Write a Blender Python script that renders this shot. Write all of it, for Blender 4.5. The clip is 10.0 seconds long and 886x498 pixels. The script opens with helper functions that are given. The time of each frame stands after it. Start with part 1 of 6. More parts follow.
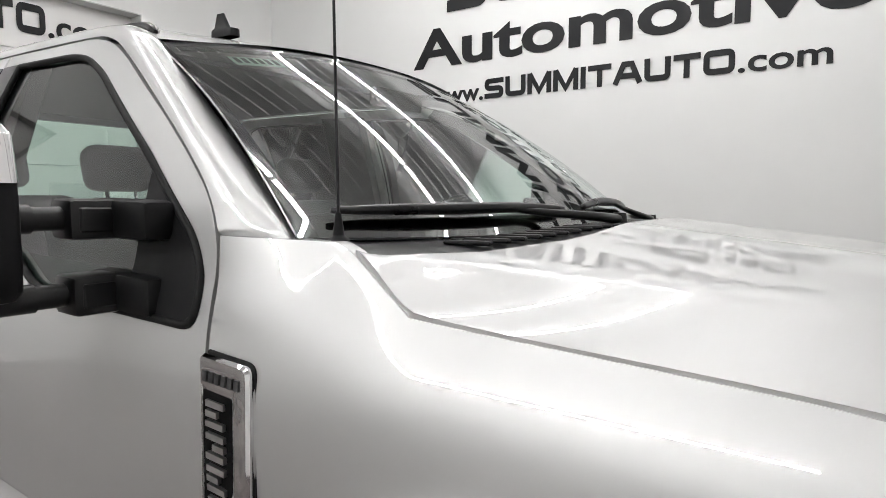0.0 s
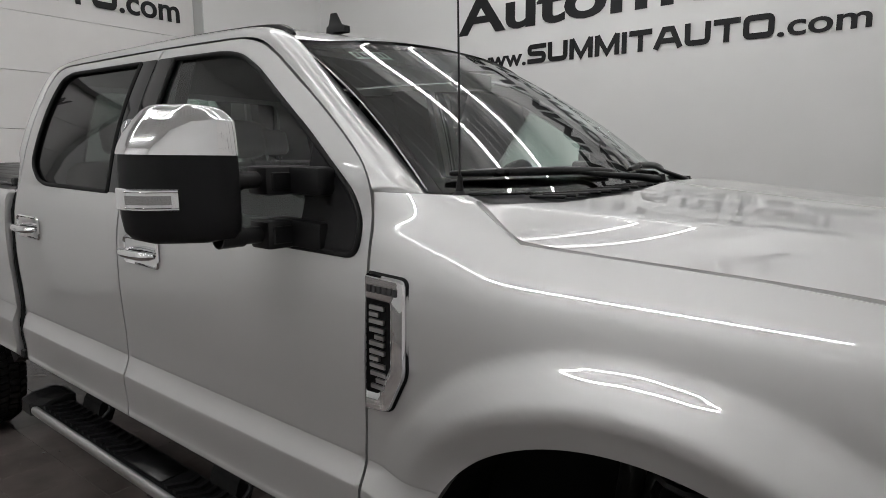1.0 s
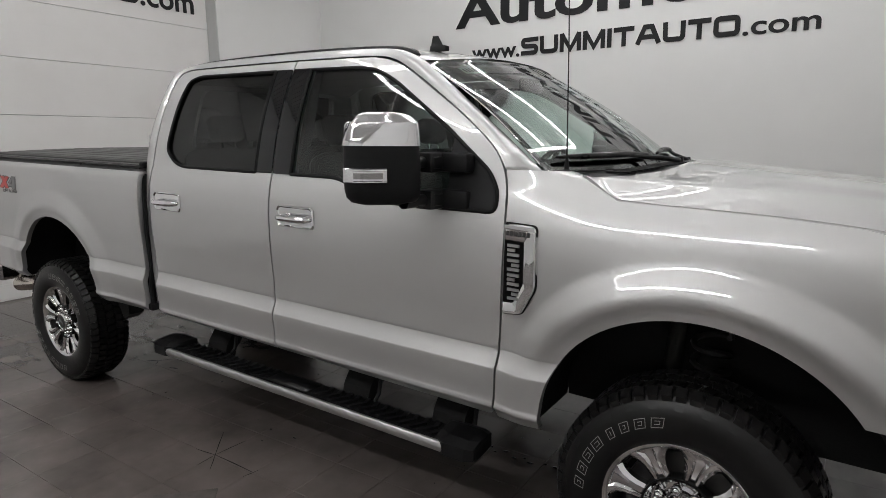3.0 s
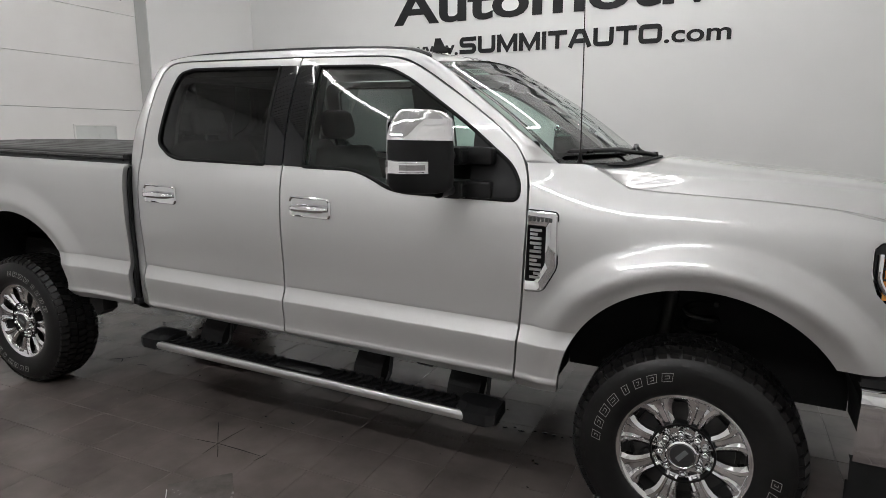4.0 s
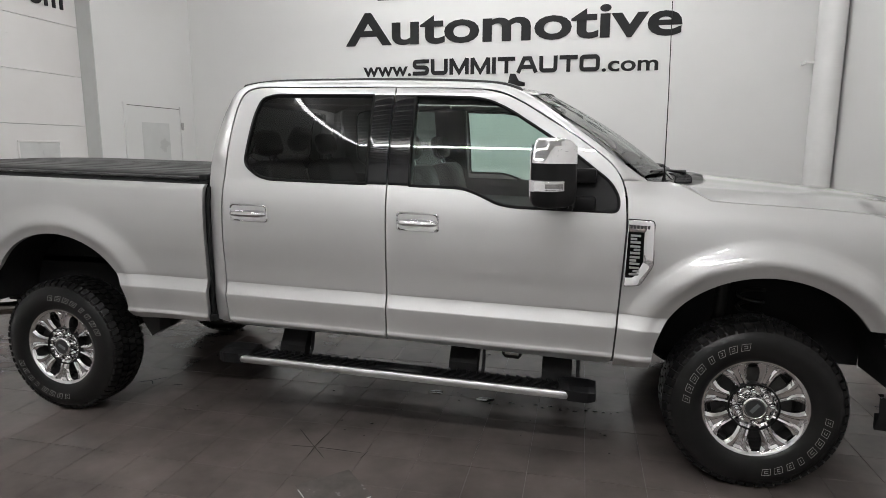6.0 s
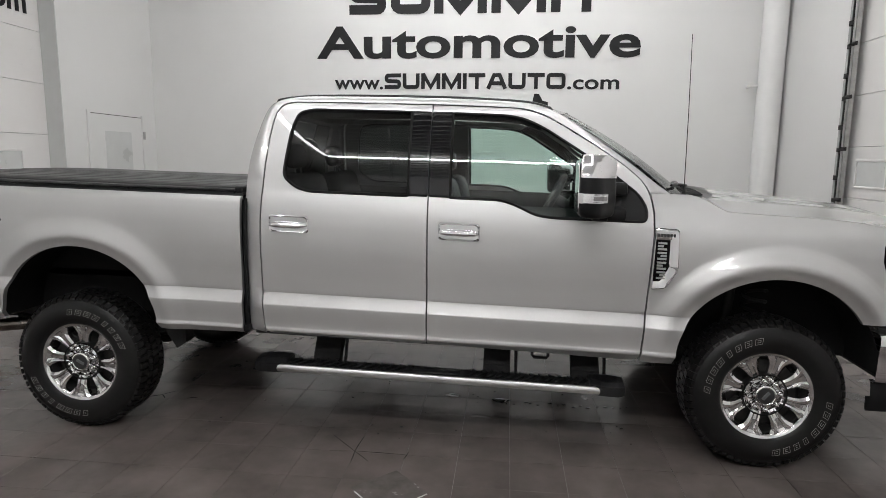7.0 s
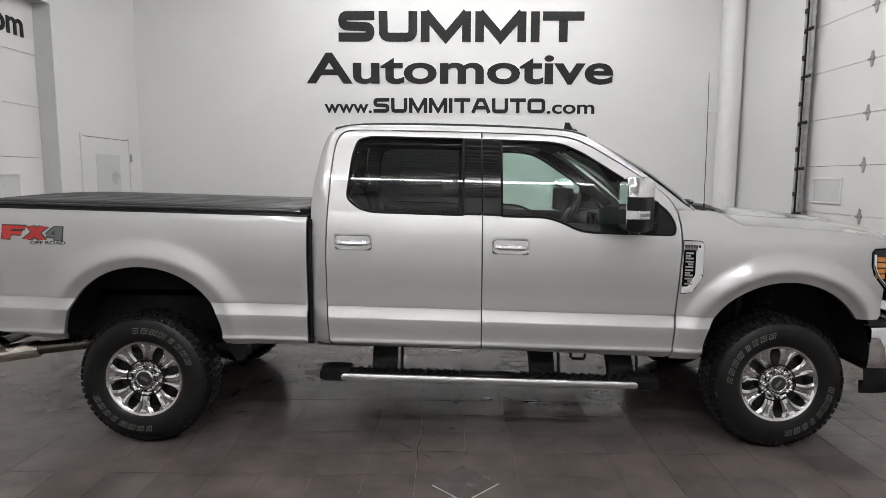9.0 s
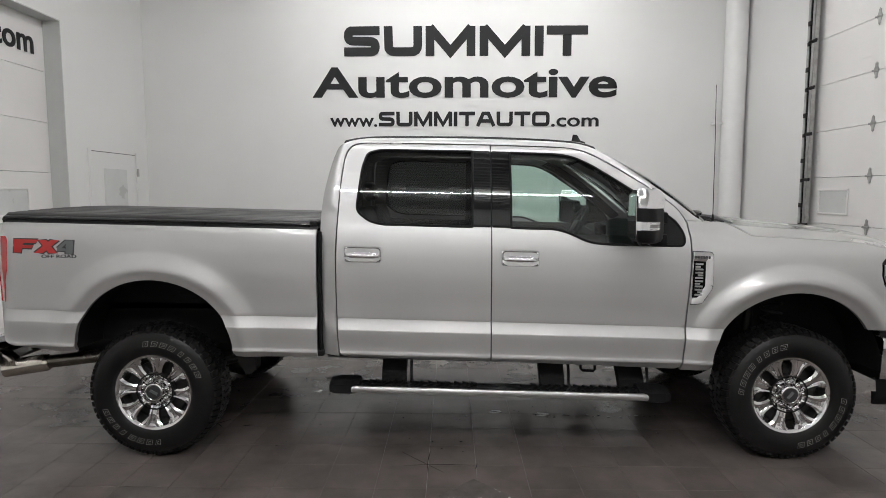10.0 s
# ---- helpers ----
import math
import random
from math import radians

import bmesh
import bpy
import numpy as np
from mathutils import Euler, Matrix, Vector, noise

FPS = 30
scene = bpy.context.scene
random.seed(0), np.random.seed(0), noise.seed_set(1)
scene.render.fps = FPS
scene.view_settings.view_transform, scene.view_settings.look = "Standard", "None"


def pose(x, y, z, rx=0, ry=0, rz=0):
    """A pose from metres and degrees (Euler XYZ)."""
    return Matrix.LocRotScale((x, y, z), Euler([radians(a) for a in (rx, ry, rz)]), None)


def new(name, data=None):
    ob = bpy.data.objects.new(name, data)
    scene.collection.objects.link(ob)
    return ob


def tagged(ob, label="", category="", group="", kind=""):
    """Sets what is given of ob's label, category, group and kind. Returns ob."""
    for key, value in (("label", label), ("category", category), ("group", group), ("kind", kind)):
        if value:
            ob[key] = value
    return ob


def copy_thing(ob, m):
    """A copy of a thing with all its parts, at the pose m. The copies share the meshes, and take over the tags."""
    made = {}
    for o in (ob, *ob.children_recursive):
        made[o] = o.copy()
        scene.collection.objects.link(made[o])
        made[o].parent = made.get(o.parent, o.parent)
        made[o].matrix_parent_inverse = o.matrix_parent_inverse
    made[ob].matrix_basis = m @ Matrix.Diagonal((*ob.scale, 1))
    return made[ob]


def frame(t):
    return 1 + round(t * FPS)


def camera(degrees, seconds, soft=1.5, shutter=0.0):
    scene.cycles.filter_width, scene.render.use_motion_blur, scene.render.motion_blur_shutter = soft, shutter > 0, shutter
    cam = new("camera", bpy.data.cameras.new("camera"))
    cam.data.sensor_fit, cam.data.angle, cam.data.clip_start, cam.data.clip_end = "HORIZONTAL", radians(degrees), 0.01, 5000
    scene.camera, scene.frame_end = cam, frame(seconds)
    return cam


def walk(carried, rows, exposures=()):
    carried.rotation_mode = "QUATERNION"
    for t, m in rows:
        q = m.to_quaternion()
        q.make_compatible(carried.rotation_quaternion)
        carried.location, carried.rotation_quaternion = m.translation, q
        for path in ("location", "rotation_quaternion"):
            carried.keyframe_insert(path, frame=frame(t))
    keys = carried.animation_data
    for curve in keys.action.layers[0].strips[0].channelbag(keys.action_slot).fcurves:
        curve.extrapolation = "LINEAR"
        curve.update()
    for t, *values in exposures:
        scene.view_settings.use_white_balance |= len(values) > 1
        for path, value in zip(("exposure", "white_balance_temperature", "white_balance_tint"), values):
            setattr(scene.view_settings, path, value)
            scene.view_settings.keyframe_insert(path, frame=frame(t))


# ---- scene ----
cam = camera(72.4, 10.0, soft=0.85)
# seconds, x, y, z, yaw, pitch, roll
ROWS = [
    (0, 0.079, -0.216, 1.591, 34.15, -4.88, 0.00),
    (0.5, 0.159, -0.426, 1.589, 36.31, -6.66, -0.16),
    (1, 0.206, -0.642, 1.603, 37.23, -8.45, -0.32),
    (1.5, 0.230, -0.907, 1.628, 36.86, -9.44, -0.45),
    (2, 0.297, -1.148, 1.631, 36.35, -10.08, -0.47),
    (2.5, 0.289, -1.338, 1.637, 35.67, -10.32, -0.48),
    (2.7, 0.266, -1.412, 1.637, 35.36, -10.27, -0.59),
    (3.8, -0.007, -1.907, 1.620, 25.90, -10.53, 0.03),
    (4, -0.087, -1.973, 1.637, 24.67, -10.71, 0.07),
    (4.5, -0.303, -2.152, 1.646, 21.83, -10.82, 0.17),
    (5, -0.538, -2.393, 1.671, 18.63, -10.69, 0.37),
    (5.5, -0.773, -2.556, 1.671, 15.68, -10.06, 0.41),
    (6.8, -1.469, -2.968, 1.711, 7.50, -8.66, 0.39),
    (7, -1.592, -3.009, 1.699, 6.03, -8.43, 0.68),
    (7.5, -1.843, -3.085, 1.691, 3.74, -8.11, 0.66),
    (8, -2.061, -3.214, 1.699, 2.19, -7.70, 0.51),
    (8.5, -2.201, -3.372, 1.715, 1.23, -7.44, 0.40),
    (9, -2.252, -3.403, 1.717, 0.53, -6.64, 0.27),
    (9.5, -2.279, -3.413, 1.723, -0.12, -5.71, 0.14),
    (10, -2.295, -3.410, 1.710, 0.78, -5.39, 0.01),
]
walk(cam, [(t, pose(x, y, z, 90 + pitch, 0, yaw) @ pose(0, 0, 0, 0, 0, roll)) for t, x, y, z, yaw, pitch, roll in ROWS],
     exposures=[(0, 0.10), (0.5, -0.20), (1, -0.58), (2.5, -0.52), (4.5, -0.18), (7.5, -0.13), (9.5, -0.12), (10, -0.21)])
# ---- end of camera ----
import collections

# ---- light ----
OX, OY, RAKE = -0.145, 1.33, 0.024      # truck origin on the floor (front axle, centre line), nose-down rake
WALL_N, WALL_S, WALL_W, WALL_E, CEIL = 5.700, -6.8, -6.86, 1.95, 5.05
TILE, TX, TY = 0.2993, -2.437, 0.246      # floor tile pitch and one tile corner

world = bpy.data.worlds.new("world")
scene.world = world
world.use_nodes = True
world.node_tree.nodes["Background"].inputs[0].default_value = (0.5, 0.55, 0.6, 1)
world.node_tree.nodes["Background"].inputs[1].default_value = 0.02
LIGHT_POWER, LIGHT_POWER_NORTH = 205.0, 29.5   # south row boosted to light the truck's side; all other rows, also those over the truck, dimmer

# ---- materials ----
def material(name, base, rough=0.5, metal=0.0, **more):
    m = bpy.data.materials.new(name)
    m.use_nodes = True
    b = m.node_tree.nodes["Principled BSDF"]
    b.inputs["Base Color"].default_value = (*base, 1)
    b.inputs["Roughness"].default_value = rough
    b.inputs["Metallic"].default_value = metal
    for key, value in more.items():
        b.inputs[key.replace("_", " ")].default_value = value
    return m


def node(m, kind, **values):
    n = m.node_tree.nodes.new(kind)
    for key, value in values.items():
        if key in n.inputs:
            n.inputs[key].default_value = value
    return n


def link(m, a, b):
    m.node_tree.links.new(a, b)


def principled(m):
    return m.node_tree.nodes["Principled BSDF"]


def noise_tex(m, scale, detail=4.0, space="Object", rough=0.6):
    c = node(m, "ShaderNodeTexCoord")
    n = node(m, "ShaderNodeTexNoise", Scale=scale, Detail=detail, Roughness=rough)
    link(m, c.outputs[space], n.inputs["Vector"])
    return n


def ramp(m, source, lo, hi, a=0.35, b=0.65):
    r = node(m, "ShaderNodeMapRange")
    r.inputs["From Min"].default_value, r.inputs["From Max"].default_value = a, b
    r.inputs["To Min"].default_value, r.inputs["To Max"].default_value = lo, hi
    link(m, source, r.inputs["Value"])
    return r.outputs["Result"]


def vary(m, source, dark, light, a=0.3, b=0.7):
    f = ramp(m, source, 0.0, 1.0, a, b)
    x = node(m, "ShaderNodeMix")
    x.data_type = "RGBA"
    x.inputs["A"].default_value, x.inputs["B"].default_value = (*dark, 1), (*light, 1)
    link(m, f, x.inputs["Factor"])
    link(m, x.outputs["Result"], principled(m).inputs["Base Color"])
    return x.outputs["Result"]


def bump(m, source, strength, distance=0.002):
    b = node(m, "ShaderNodeBump", Strength=strength, Distance=distance)
    link(m, source, b.inputs["Height"])
    link(m, b.outputs["Normal"], principled(m).inputs["Normal"])


def worn(name, dark, light, rough, metal=0.0, scale=9.0, fine=180.0, relief=0.25, depth=0.001, **more):
    """A surface with two scales of variation: broad stains in colour and gloss, and a fine grain in relief."""
    m = material(name, light, rough, metal, **more)
    broad = noise_tex(m, scale)
    vary(m, broad.outputs["Fac"], dark, light)
    link(m, ramp(m, broad.outputs["Fac"], rough * 0.85, min(1.0, rough * 1.15)), principled(m).inputs["Roughness"])
    bump(m, noise_tex(m, fine, 2.0).outputs["Fac"], relief, depth)
    return m


def glass(name, tint, ior=1.5):
    m = material(name, tint)
    out = m.node_tree.nodes["Material Output"]
    m.node_tree.nodes.remove(principled(m))
    clear = node(m, "ShaderNodeBsdfTransparent")
    clear.inputs["Color"].default_value = (*tint, 1)
    gloss = node(m, "ShaderNodeBsdfGlossy", Roughness=0.004)
    fres = node(m, "ShaderNodeFresnel", IOR=ior)
    mix = node(m, "ShaderNodeMixShader")
    link(m, fres.outputs[0], mix.inputs[0])
    link(m, clear.outputs[0], mix.inputs[1])
    link(m, gloss.outputs[0], mix.inputs[2])
    link(m, mix.outputs[0], out.inputs["Surface"])
    return m


PAINT = material("silver_metallic_paint", (0.53, 0.53, 0.527), 0.52, 0.82, Coat_Weight=1.0, Coat_Roughness=0.003, Coat_IOR=1.8)
flake = node(PAINT, "ShaderNodeTexVoronoi", Scale=1800.0)
fc = node(PAINT, "ShaderNodeTexCoord")
link(PAINT, fc.outputs["Object"], flake.inputs["Vector"])
link(PAINT, ramp(PAINT, flake.outputs["Color"], 0.48, 0.58, 0.0, 1.0), principled(PAINT).inputs["Roughness"])
BLACK = worn("black_textured_plastic", (0.005, 0.005, 0.0055), (0.009, 0.009, 0.0095), 0.5, Specular_IOR_Level=0.19, scale=14, fine=900, relief=0.2, depth=0.0004)
SATIN = worn("satin_black_plastic", (0.006, 0.006, 0.0065), (0.010, 0.010, 0.0105), 0.32, Specular_IOR_Level=0.32, scale=8, fine=700, relief=0.12, depth=0.0003)
GLOSSY = material("gloss_black_trim", (0.004, 0.004, 0.005), 0.03, Specular_IOR_Level=0.5)
RUBBER = worn("tyre_rubber", (0.004, 0.004, 0.004), (0.008, 0.0075, 0.0075), 0.36, Specular_IOR_Level=0.28, scale=11, fine=420, relief=0.35, depth=0.0006)
FIELD = material("matt_black_field", (0.003, 0.003, 0.003), 0.75, Specular_IOR_Level=0.08)
# Rubber of the window seals, and the black that paints shaded gaps.
SEAL_GAP = material("seal_and_gap_black", (0.004, 0.004, 0.004), 0.6, Specular_IOR_Level=0.2)
POLISHED = worn("polished_tip_steel", (0.50, 0.44, 0.38), (0.74, 0.70, 0.64), 0.16, 1.0, scale=9, fine=120, relief=0.05, depth=0.0003)
# Disc iron darkened so the pockets between the spokes read as shade.
DISC = worn("brake_iron_darkened", (0.02, 0.02, 0.02), (0.05, 0.048, 0.045), 0.5, 0.5, scale=8, fine=200, relief=0.1)
CHROME = worn("chrome", (0.76, 0.76, 0.77), (0.84, 0.84, 0.85), 0.04, 1.0, scale=6, fine=60, relief=0.012, depth=0.0003)
# Chrome darkened to stand in for the dark floor that the wheels mirror.
WHEEL = worn("wheel_chrome_darkened", (0.63, 0.625, 0.63), (0.71, 0.705, 0.71), 0.06, 1.0, scale=6, fine=60, relief=0.012, depth=0.0003)
BRIGHT = worn("brushed_aluminium", (0.46, 0.46, 0.46), (0.55, 0.55, 0.55), 0.36, 1.0, scale=5, fine=240, relief=0.02, depth=0.0002)
STEEL = worn("exhaust_steel", (0.13, 0.115, 0.10), (0.25, 0.23, 0.21), 0.25, 1.0, scale=7, fine=150, relief=0.15, depth=0.0006)
UNDER = worn("dark_chassis", (0.007, 0.007, 0.007), (0.018, 0.017, 0.016), 0.6, Specular_IOR_Level=0.3, scale=5, fine=90, relief=0.4, depth=0.002)
LINER = worn("wheel_liner", (0.006, 0.006, 0.006), (0.012, 0.012, 0.012), 0.9, Specular_IOR_Level=0.15, scale=6, fine=60, relief=0.5, depth=0.003)
VINYL = worn("black_vinyl_cover", (0.017, 0.017, 0.018), (0.028, 0.028, 0.029), 0.42, scale=2.5, fine=500, relief=0.3, depth=0.0006)
LEATHER = worn("dark_grey_leather", (0.022, 0.022, 0.023), (0.036, 0.036, 0.037), 0.55, Specular_IOR_Level=0.35, scale=9, fine=340, relief=0.3, depth=0.0008)
CABIN = worn("dark_cabin_plastic", (0.030, 0.030, 0.031), (0.046, 0.046, 0.047), 0.5, scale=9, fine=480, relief=0.25, depth=0.0006)
HEADLINER = worn("grey_headliner", (0.16, 0.16, 0.155), (0.20, 0.20, 0.195), 0.9, scale=9, fine=600, relief=0.2, depth=0.0006)
AMBER = material("amber_lens", (0.70, 0.27, 0.03), 0.12, Coat_Weight=1.0, Transmission_Weight=0.25)
REDLENS = material("red_lens", (0.42, 0.008, 0.012), 0.08, Coat_Weight=1.0)
LENS = material("clear_lens", (0.78, 0.78, 0.79), 0.12, 0.8, Coat_Weight=1.0)
SMOKE = material("smoked_reflector", (0.30, 0.29, 0.29), 0.25, 0.85)
DECAL_RED = material("red_decal", (0.44, 0.030, 0.028), 0.3)
DECAL_DARK = material("charcoal_decal", (0.025, 0.025, 0.026), 0.35)
DECAL_GREY = material("grey_decal", (0.12, 0.13, 0.13), 0.35)
TYRE_WHITE = worn("faded_white_rubber", (0.22, 0.22, 0.21), (0.36, 0.36, 0.34), 0.6, scale=30)
PAPER = worn("pale_green_tag", (0.62, 0.80, 0.70), (0.70, 0.86, 0.77), 0.6, scale=12, fine=300, relief=0.1)
INK = material("dark_ink", (0.03, 0.06, 0.05), 0.6)
GLASS_CLEAR = glass("green_tinted_glass", (0.72, 0.86, 0.80), 1.75)
GLASS_SCREEN = glass("windscreen_glass", (0.82, 0.93, 0.89), 2.25)
GLASS_DARK = glass("privacy_glass", (0.13, 0.14, 0.137))

WALLPAINT = worn("white_wall_paint", (0.71, 0.71, 0.70), (0.755, 0.755, 0.745), 0.55, scale=0.7, fine=260, relief=0.10, depth=0.0008)
TRIMGREY = worn("grey_painted_jamb", (0.50, 0.51, 0.50), (0.58, 0.59, 0.58), 0.5, scale=1.5, fine=200, relief=0.1)
DOORWHITE = worn("white_sectional_door", (0.73, 0.715, 0.70), (0.78, 0.77, 0.755), 0.45, scale=1.1, fine=300, relief=0.12, depth=0.0008)
LITE = worn("frosted_pane", (0.55, 0.56, 0.55), (0.62, 0.63, 0.62), 0.3, scale=3, fine=200, relief=0.05)
GALV = worn("galvanised_steel", (0.30, 0.30, 0.29), (0.48, 0.48, 0.47), 0.35, 0.9, scale=12, fine=90, relief=0.2, depth=0.001)
SIGNBLACK = worn("matt_black_letters", (0.010, 0.010, 0.011), (0.016, 0.016, 0.017), 0.55, Specular_IOR_Level=0.25, scale=3, fine=300, relief=0.08)
CEILING = worn("white_ribbed_ceiling", (0.72, 0.72, 0.71), (0.78, 0.78, 0.77), 0.5, scale=1.2, fine=120, relief=0.1)
PIPEWHITE = worn("white_painted_pipe", (0.74, 0.74, 0.73), (0.80, 0.80, 0.79), 0.4, scale=3, fine=200, relief=0.12)
GROUT = worn("grey_grout", (0.11, 0.099, 0.092), (0.20, 0.182, 0.172), 0.7, scale=4, fine=250, relief=0.4, depth=0.001)
FLOOR_MARK = material("dark_crack_and_debris", (0.008, 0.007, 0.007), 0.9, Specular_IOR_Level=0.05)
WET = material("water_film", (0.03, 0.03, 0.03), 0.03, Coat_Weight=1.0)

TILEMAT = material("slate_grey_tile", (0.08, 0.07, 0.065), 0.3, Specular_IOR_Level=0.5)
n1, n2 = noise_tex(TILEMAT, 1.1, 6.0), noise_tex(TILEMAT, 22.0, 5.0)
geo = node(TILEMAT, "ShaderNodeNewGeometry")
link(TILEMAT, geo.outputs["Position"], n1.inputs["Vector"])
link(TILEMAT, geo.outputs["Position"], n2.inputs["Vector"])
info = node(TILEMAT, "ShaderNodeObjectInfo")
mixn = node(TILEMAT, "ShaderNodeMath")
mixn.operation = "ADD"
rnd = node(TILEMAT, "ShaderNodeMath")
rnd.operation = "ADD"
link(TILEMAT, geo.outputs["Random Per Island"], rnd.inputs[0])
link(TILEMAT, info.outputs["Random"], rnd.inputs[1])
fr = node(TILEMAT, "ShaderNodeMath")
fr.operation = "FRACT"
link(TILEMAT, rnd.outputs[0], fr.inputs[0])
n3 = noise_tex(TILEMAT, 3.4, 5.0, rough=0.55)
link(TILEMAT, geo.outputs["Position"], n3.inputs["Vector"])
blot = node(TILEMAT, "ShaderNodeMath")
blot.operation = "ADD"
link(TILEMAT, ramp(TILEMAT, n1.outputs["Fac"], 0.0, 0.45, 0.3, 0.7), blot.inputs[0])
link(TILEMAT, ramp(TILEMAT, n3.outputs["Fac"], -0.05, 0.42, 0.22, 0.78), blot.inputs[1])
link(TILEMAT, blot.outputs[0], mixn.inputs[0])
link(TILEMAT, ramp(TILEMAT, fr.outputs[0], 0.0, 0.12, 0.0, 1.0), mixn.inputs[1])
vary(TILEMAT, mixn.outputs[0], (0.046, 0.039, 0.0365), (0.178, 0.151, 0.140), 0.0, 1.0)
link(TILEMAT, ramp(TILEMAT, n2.outputs["Fac"], 0.20, 0.25, 0.2, 0.8), principled(TILEMAT).inputs["Roughness"])
bump(TILEMAT, n1.outputs["Fac"], 0.15, 0.002)


def lamp_material(power):
    m = material("led_tube_light", (0.9, 0.9, 0.9))
    principled(m).inputs["Emission Color"].default_value = (1.0, 0.995, 1.0, 1)
    principled(m).inputs["Emission Strength"].default_value = power
    return m


LED, LED_NORTH = lamp_material(LIGHT_POWER), lamp_material(LIGHT_POWER_NORTH)

# ---- building helpers ----
def pchip(px, py):
    """A smooth, shape-keeping curve through control points; returns a function of arrays."""
    px, py = np.array(px, float), np.array(py, float)
    h, d = np.diff(px), np.diff(py) / np.diff(px)
    g = np.zeros(len(px))
    for i in range(1, len(px) - 1):
        if d[i - 1] * d[i] > 0:
            w1, w2 = 2 * h[i] + h[i - 1], h[i] + 2 * h[i - 1]
            g[i] = (w1 + w2) / (w1 / d[i - 1] + w2 / d[i])
    g[0], g[-1] = d[0], d[-1]

    def curve(x):
        x = np.clip(np.asarray(x, float), px[0], px[-1])
        i = np.clip(np.searchsorted(px, x) - 1, 0, len(px) - 2)
        t = (x - px[i]) / h[i]
        return ((1 + 2 * t) * (1 - t) ** 2 * py[i] + t * (1 - t) ** 2 * h[i] * g[i]
                + t * t * (3 - 2 * t) * py[i + 1] + t * t * (t - 1) * h[i] * g[i + 1])
    return curve


def softened(curve, lo, hi, sigma):
    """The curve with its kinks smoothed away between lo and hi."""
    x = np.arange(lo - 4 * sigma, hi + 4 * sigma, 0.001)
    k = np.exp(-0.5 * (np.arange(-int(3 * sigma / 0.001), int(3 * sigma / 0.001) + 1) * 0.001 / sigma) ** 2)
    n = len(k) // 2
    y = curve(x)
    y[n:-n] = np.convolve(y, k / k.sum(), "valid")
    return lambda v: np.interp(v, x, y)


def empty(name, m, label, category, group="", kind=""):
    ob = new(name)
    ob.empty_display_size = 0.1
    ob.matrix_basis = m
    return tagged(ob, label, category, group, kind)


def mesh_object(name, me, mat, parent=None, label="", smooth=False):
    me.materials.append(mat)
    if smooth:
        me.polygons.foreach_set("use_smooth", [True] * len(me.polygons))
    ob = new(name, me)
    if parent:
        ob.parent = parent
    return tagged(ob, label)


def part(name, bm, mat, parent=None, label="", smooth=False, sharp=0.6):
    """Links a bmesh as one mesh object under a thing or under a part."""
    bmesh.ops.recalc_face_normals(bm, faces=bm.faces)
    if smooth:
        for e in bm.edges:
            e.smooth = not (len(e.link_faces) == 2 and e.calc_face_angle(0) > sharp)
    me = bpy.data.meshes.new(name)
    bm.to_mesh(me)
    bm.free()
    return mesh_object(name, me, mat, parent, label, smooth)


def box(bm, lo, hi, bevel=0.0, m=None, segments=2):
    c = [(a + b) / 2 for a, b in zip(lo, hi)]
    s = [abs(b - a) for a, b in zip(lo, hi)]
    r = bmesh.ops.create_cube(bm, size=1, matrix=(m or Matrix()) @ Matrix.Translation(c) @ Matrix.Diagonal((*s, 1)))
    if bevel:
        edges = list({e for v in r["verts"] for e in v.link_edges})
        bmesh.ops.bevel(bm, geom=edges, offset=bevel, segments=segments, affect="EDGES", profile=0.5)
    return bm


def boxes(*args, bevel=0.0):
    bm = bmesh.new()
    for lo, hi in args:
        box(bm, lo, hi, bevel)
    return bm


def rod(bm, a, b, r1, r2=None, n=16):
    a, b = Vector(a), Vector(b)
    m = Matrix.Translation((a + b) / 2) @ (b - a).to_track_quat("Z", "Y").to_matrix().to_4x4()
    bmesh.ops.create_cone(bm, cap_ends=True, segments=n, radius1=r1, radius2=r1 if r2 is None else r2, depth=(b - a).length, matrix=m)
    return bm


def tube(bm, points, r, n=12, closed=False):
    """A round bar swept along points; r is one radius or one for each point."""
    pts = [Vector(p) for p in points]
    rr = r if isinstance(r, (list, tuple)) else [r] * len(pts)
    rings, up = [], None
    for i, p in enumerate(pts):
        a = pts[i - 1] if (i or closed) else p
        b = pts[(i + 1) % len(pts)] if (i + 1 < len(pts) or closed) else p
        d = (b - a).normalized()
        if up is None:
            up = d.orthogonal()
        up = (up - d * up.dot(d)).normalized()
        side = d.cross(up)
        rings.append([bm.verts.new(p + rr[i] * (math.cos(6.28319 * k / n) * up + math.sin(6.28319 * k / n) * side)) for k in range(n)])
    last = len(rings) if closed else len(rings) - 1
    for i in range(last):
        p, q = rings[i], rings[(i + 1) % len(rings)]
        for k in range(n):
            bm.faces.new((p[k], p[(k + 1) % n], q[(k + 1) % n], q[k]))
    if not closed:
        bm.faces.new(rings[0])
        bm.faces.new(list(reversed(rings[-1])))
    return bm


def lathe(bm, profile, n=48, axis="y", m=None):
    """Turns (radius, offset) pairs round an axis."""
    rings = []
    for r, o in profile:
        ring = []
        for k in range(n):
            a = 6.2831853 * k / n
            v = {"y": (r * math.cos(a), o, r * math.sin(a)), "z": (r * math.cos(a), r * math.sin(a), o), "x": (o, r * math.cos(a), r * math.sin(a))}[axis]
            ring.append(bm.verts.new(m @ Vector(v) if m else v))
        rings.append(ring)
    for p, q in zip(rings, rings[1:]):
        for k in range(n):
            bm.faces.new((p[k], p[(k + 1) % n], q[(k + 1) % n], q[k]))
    return bm


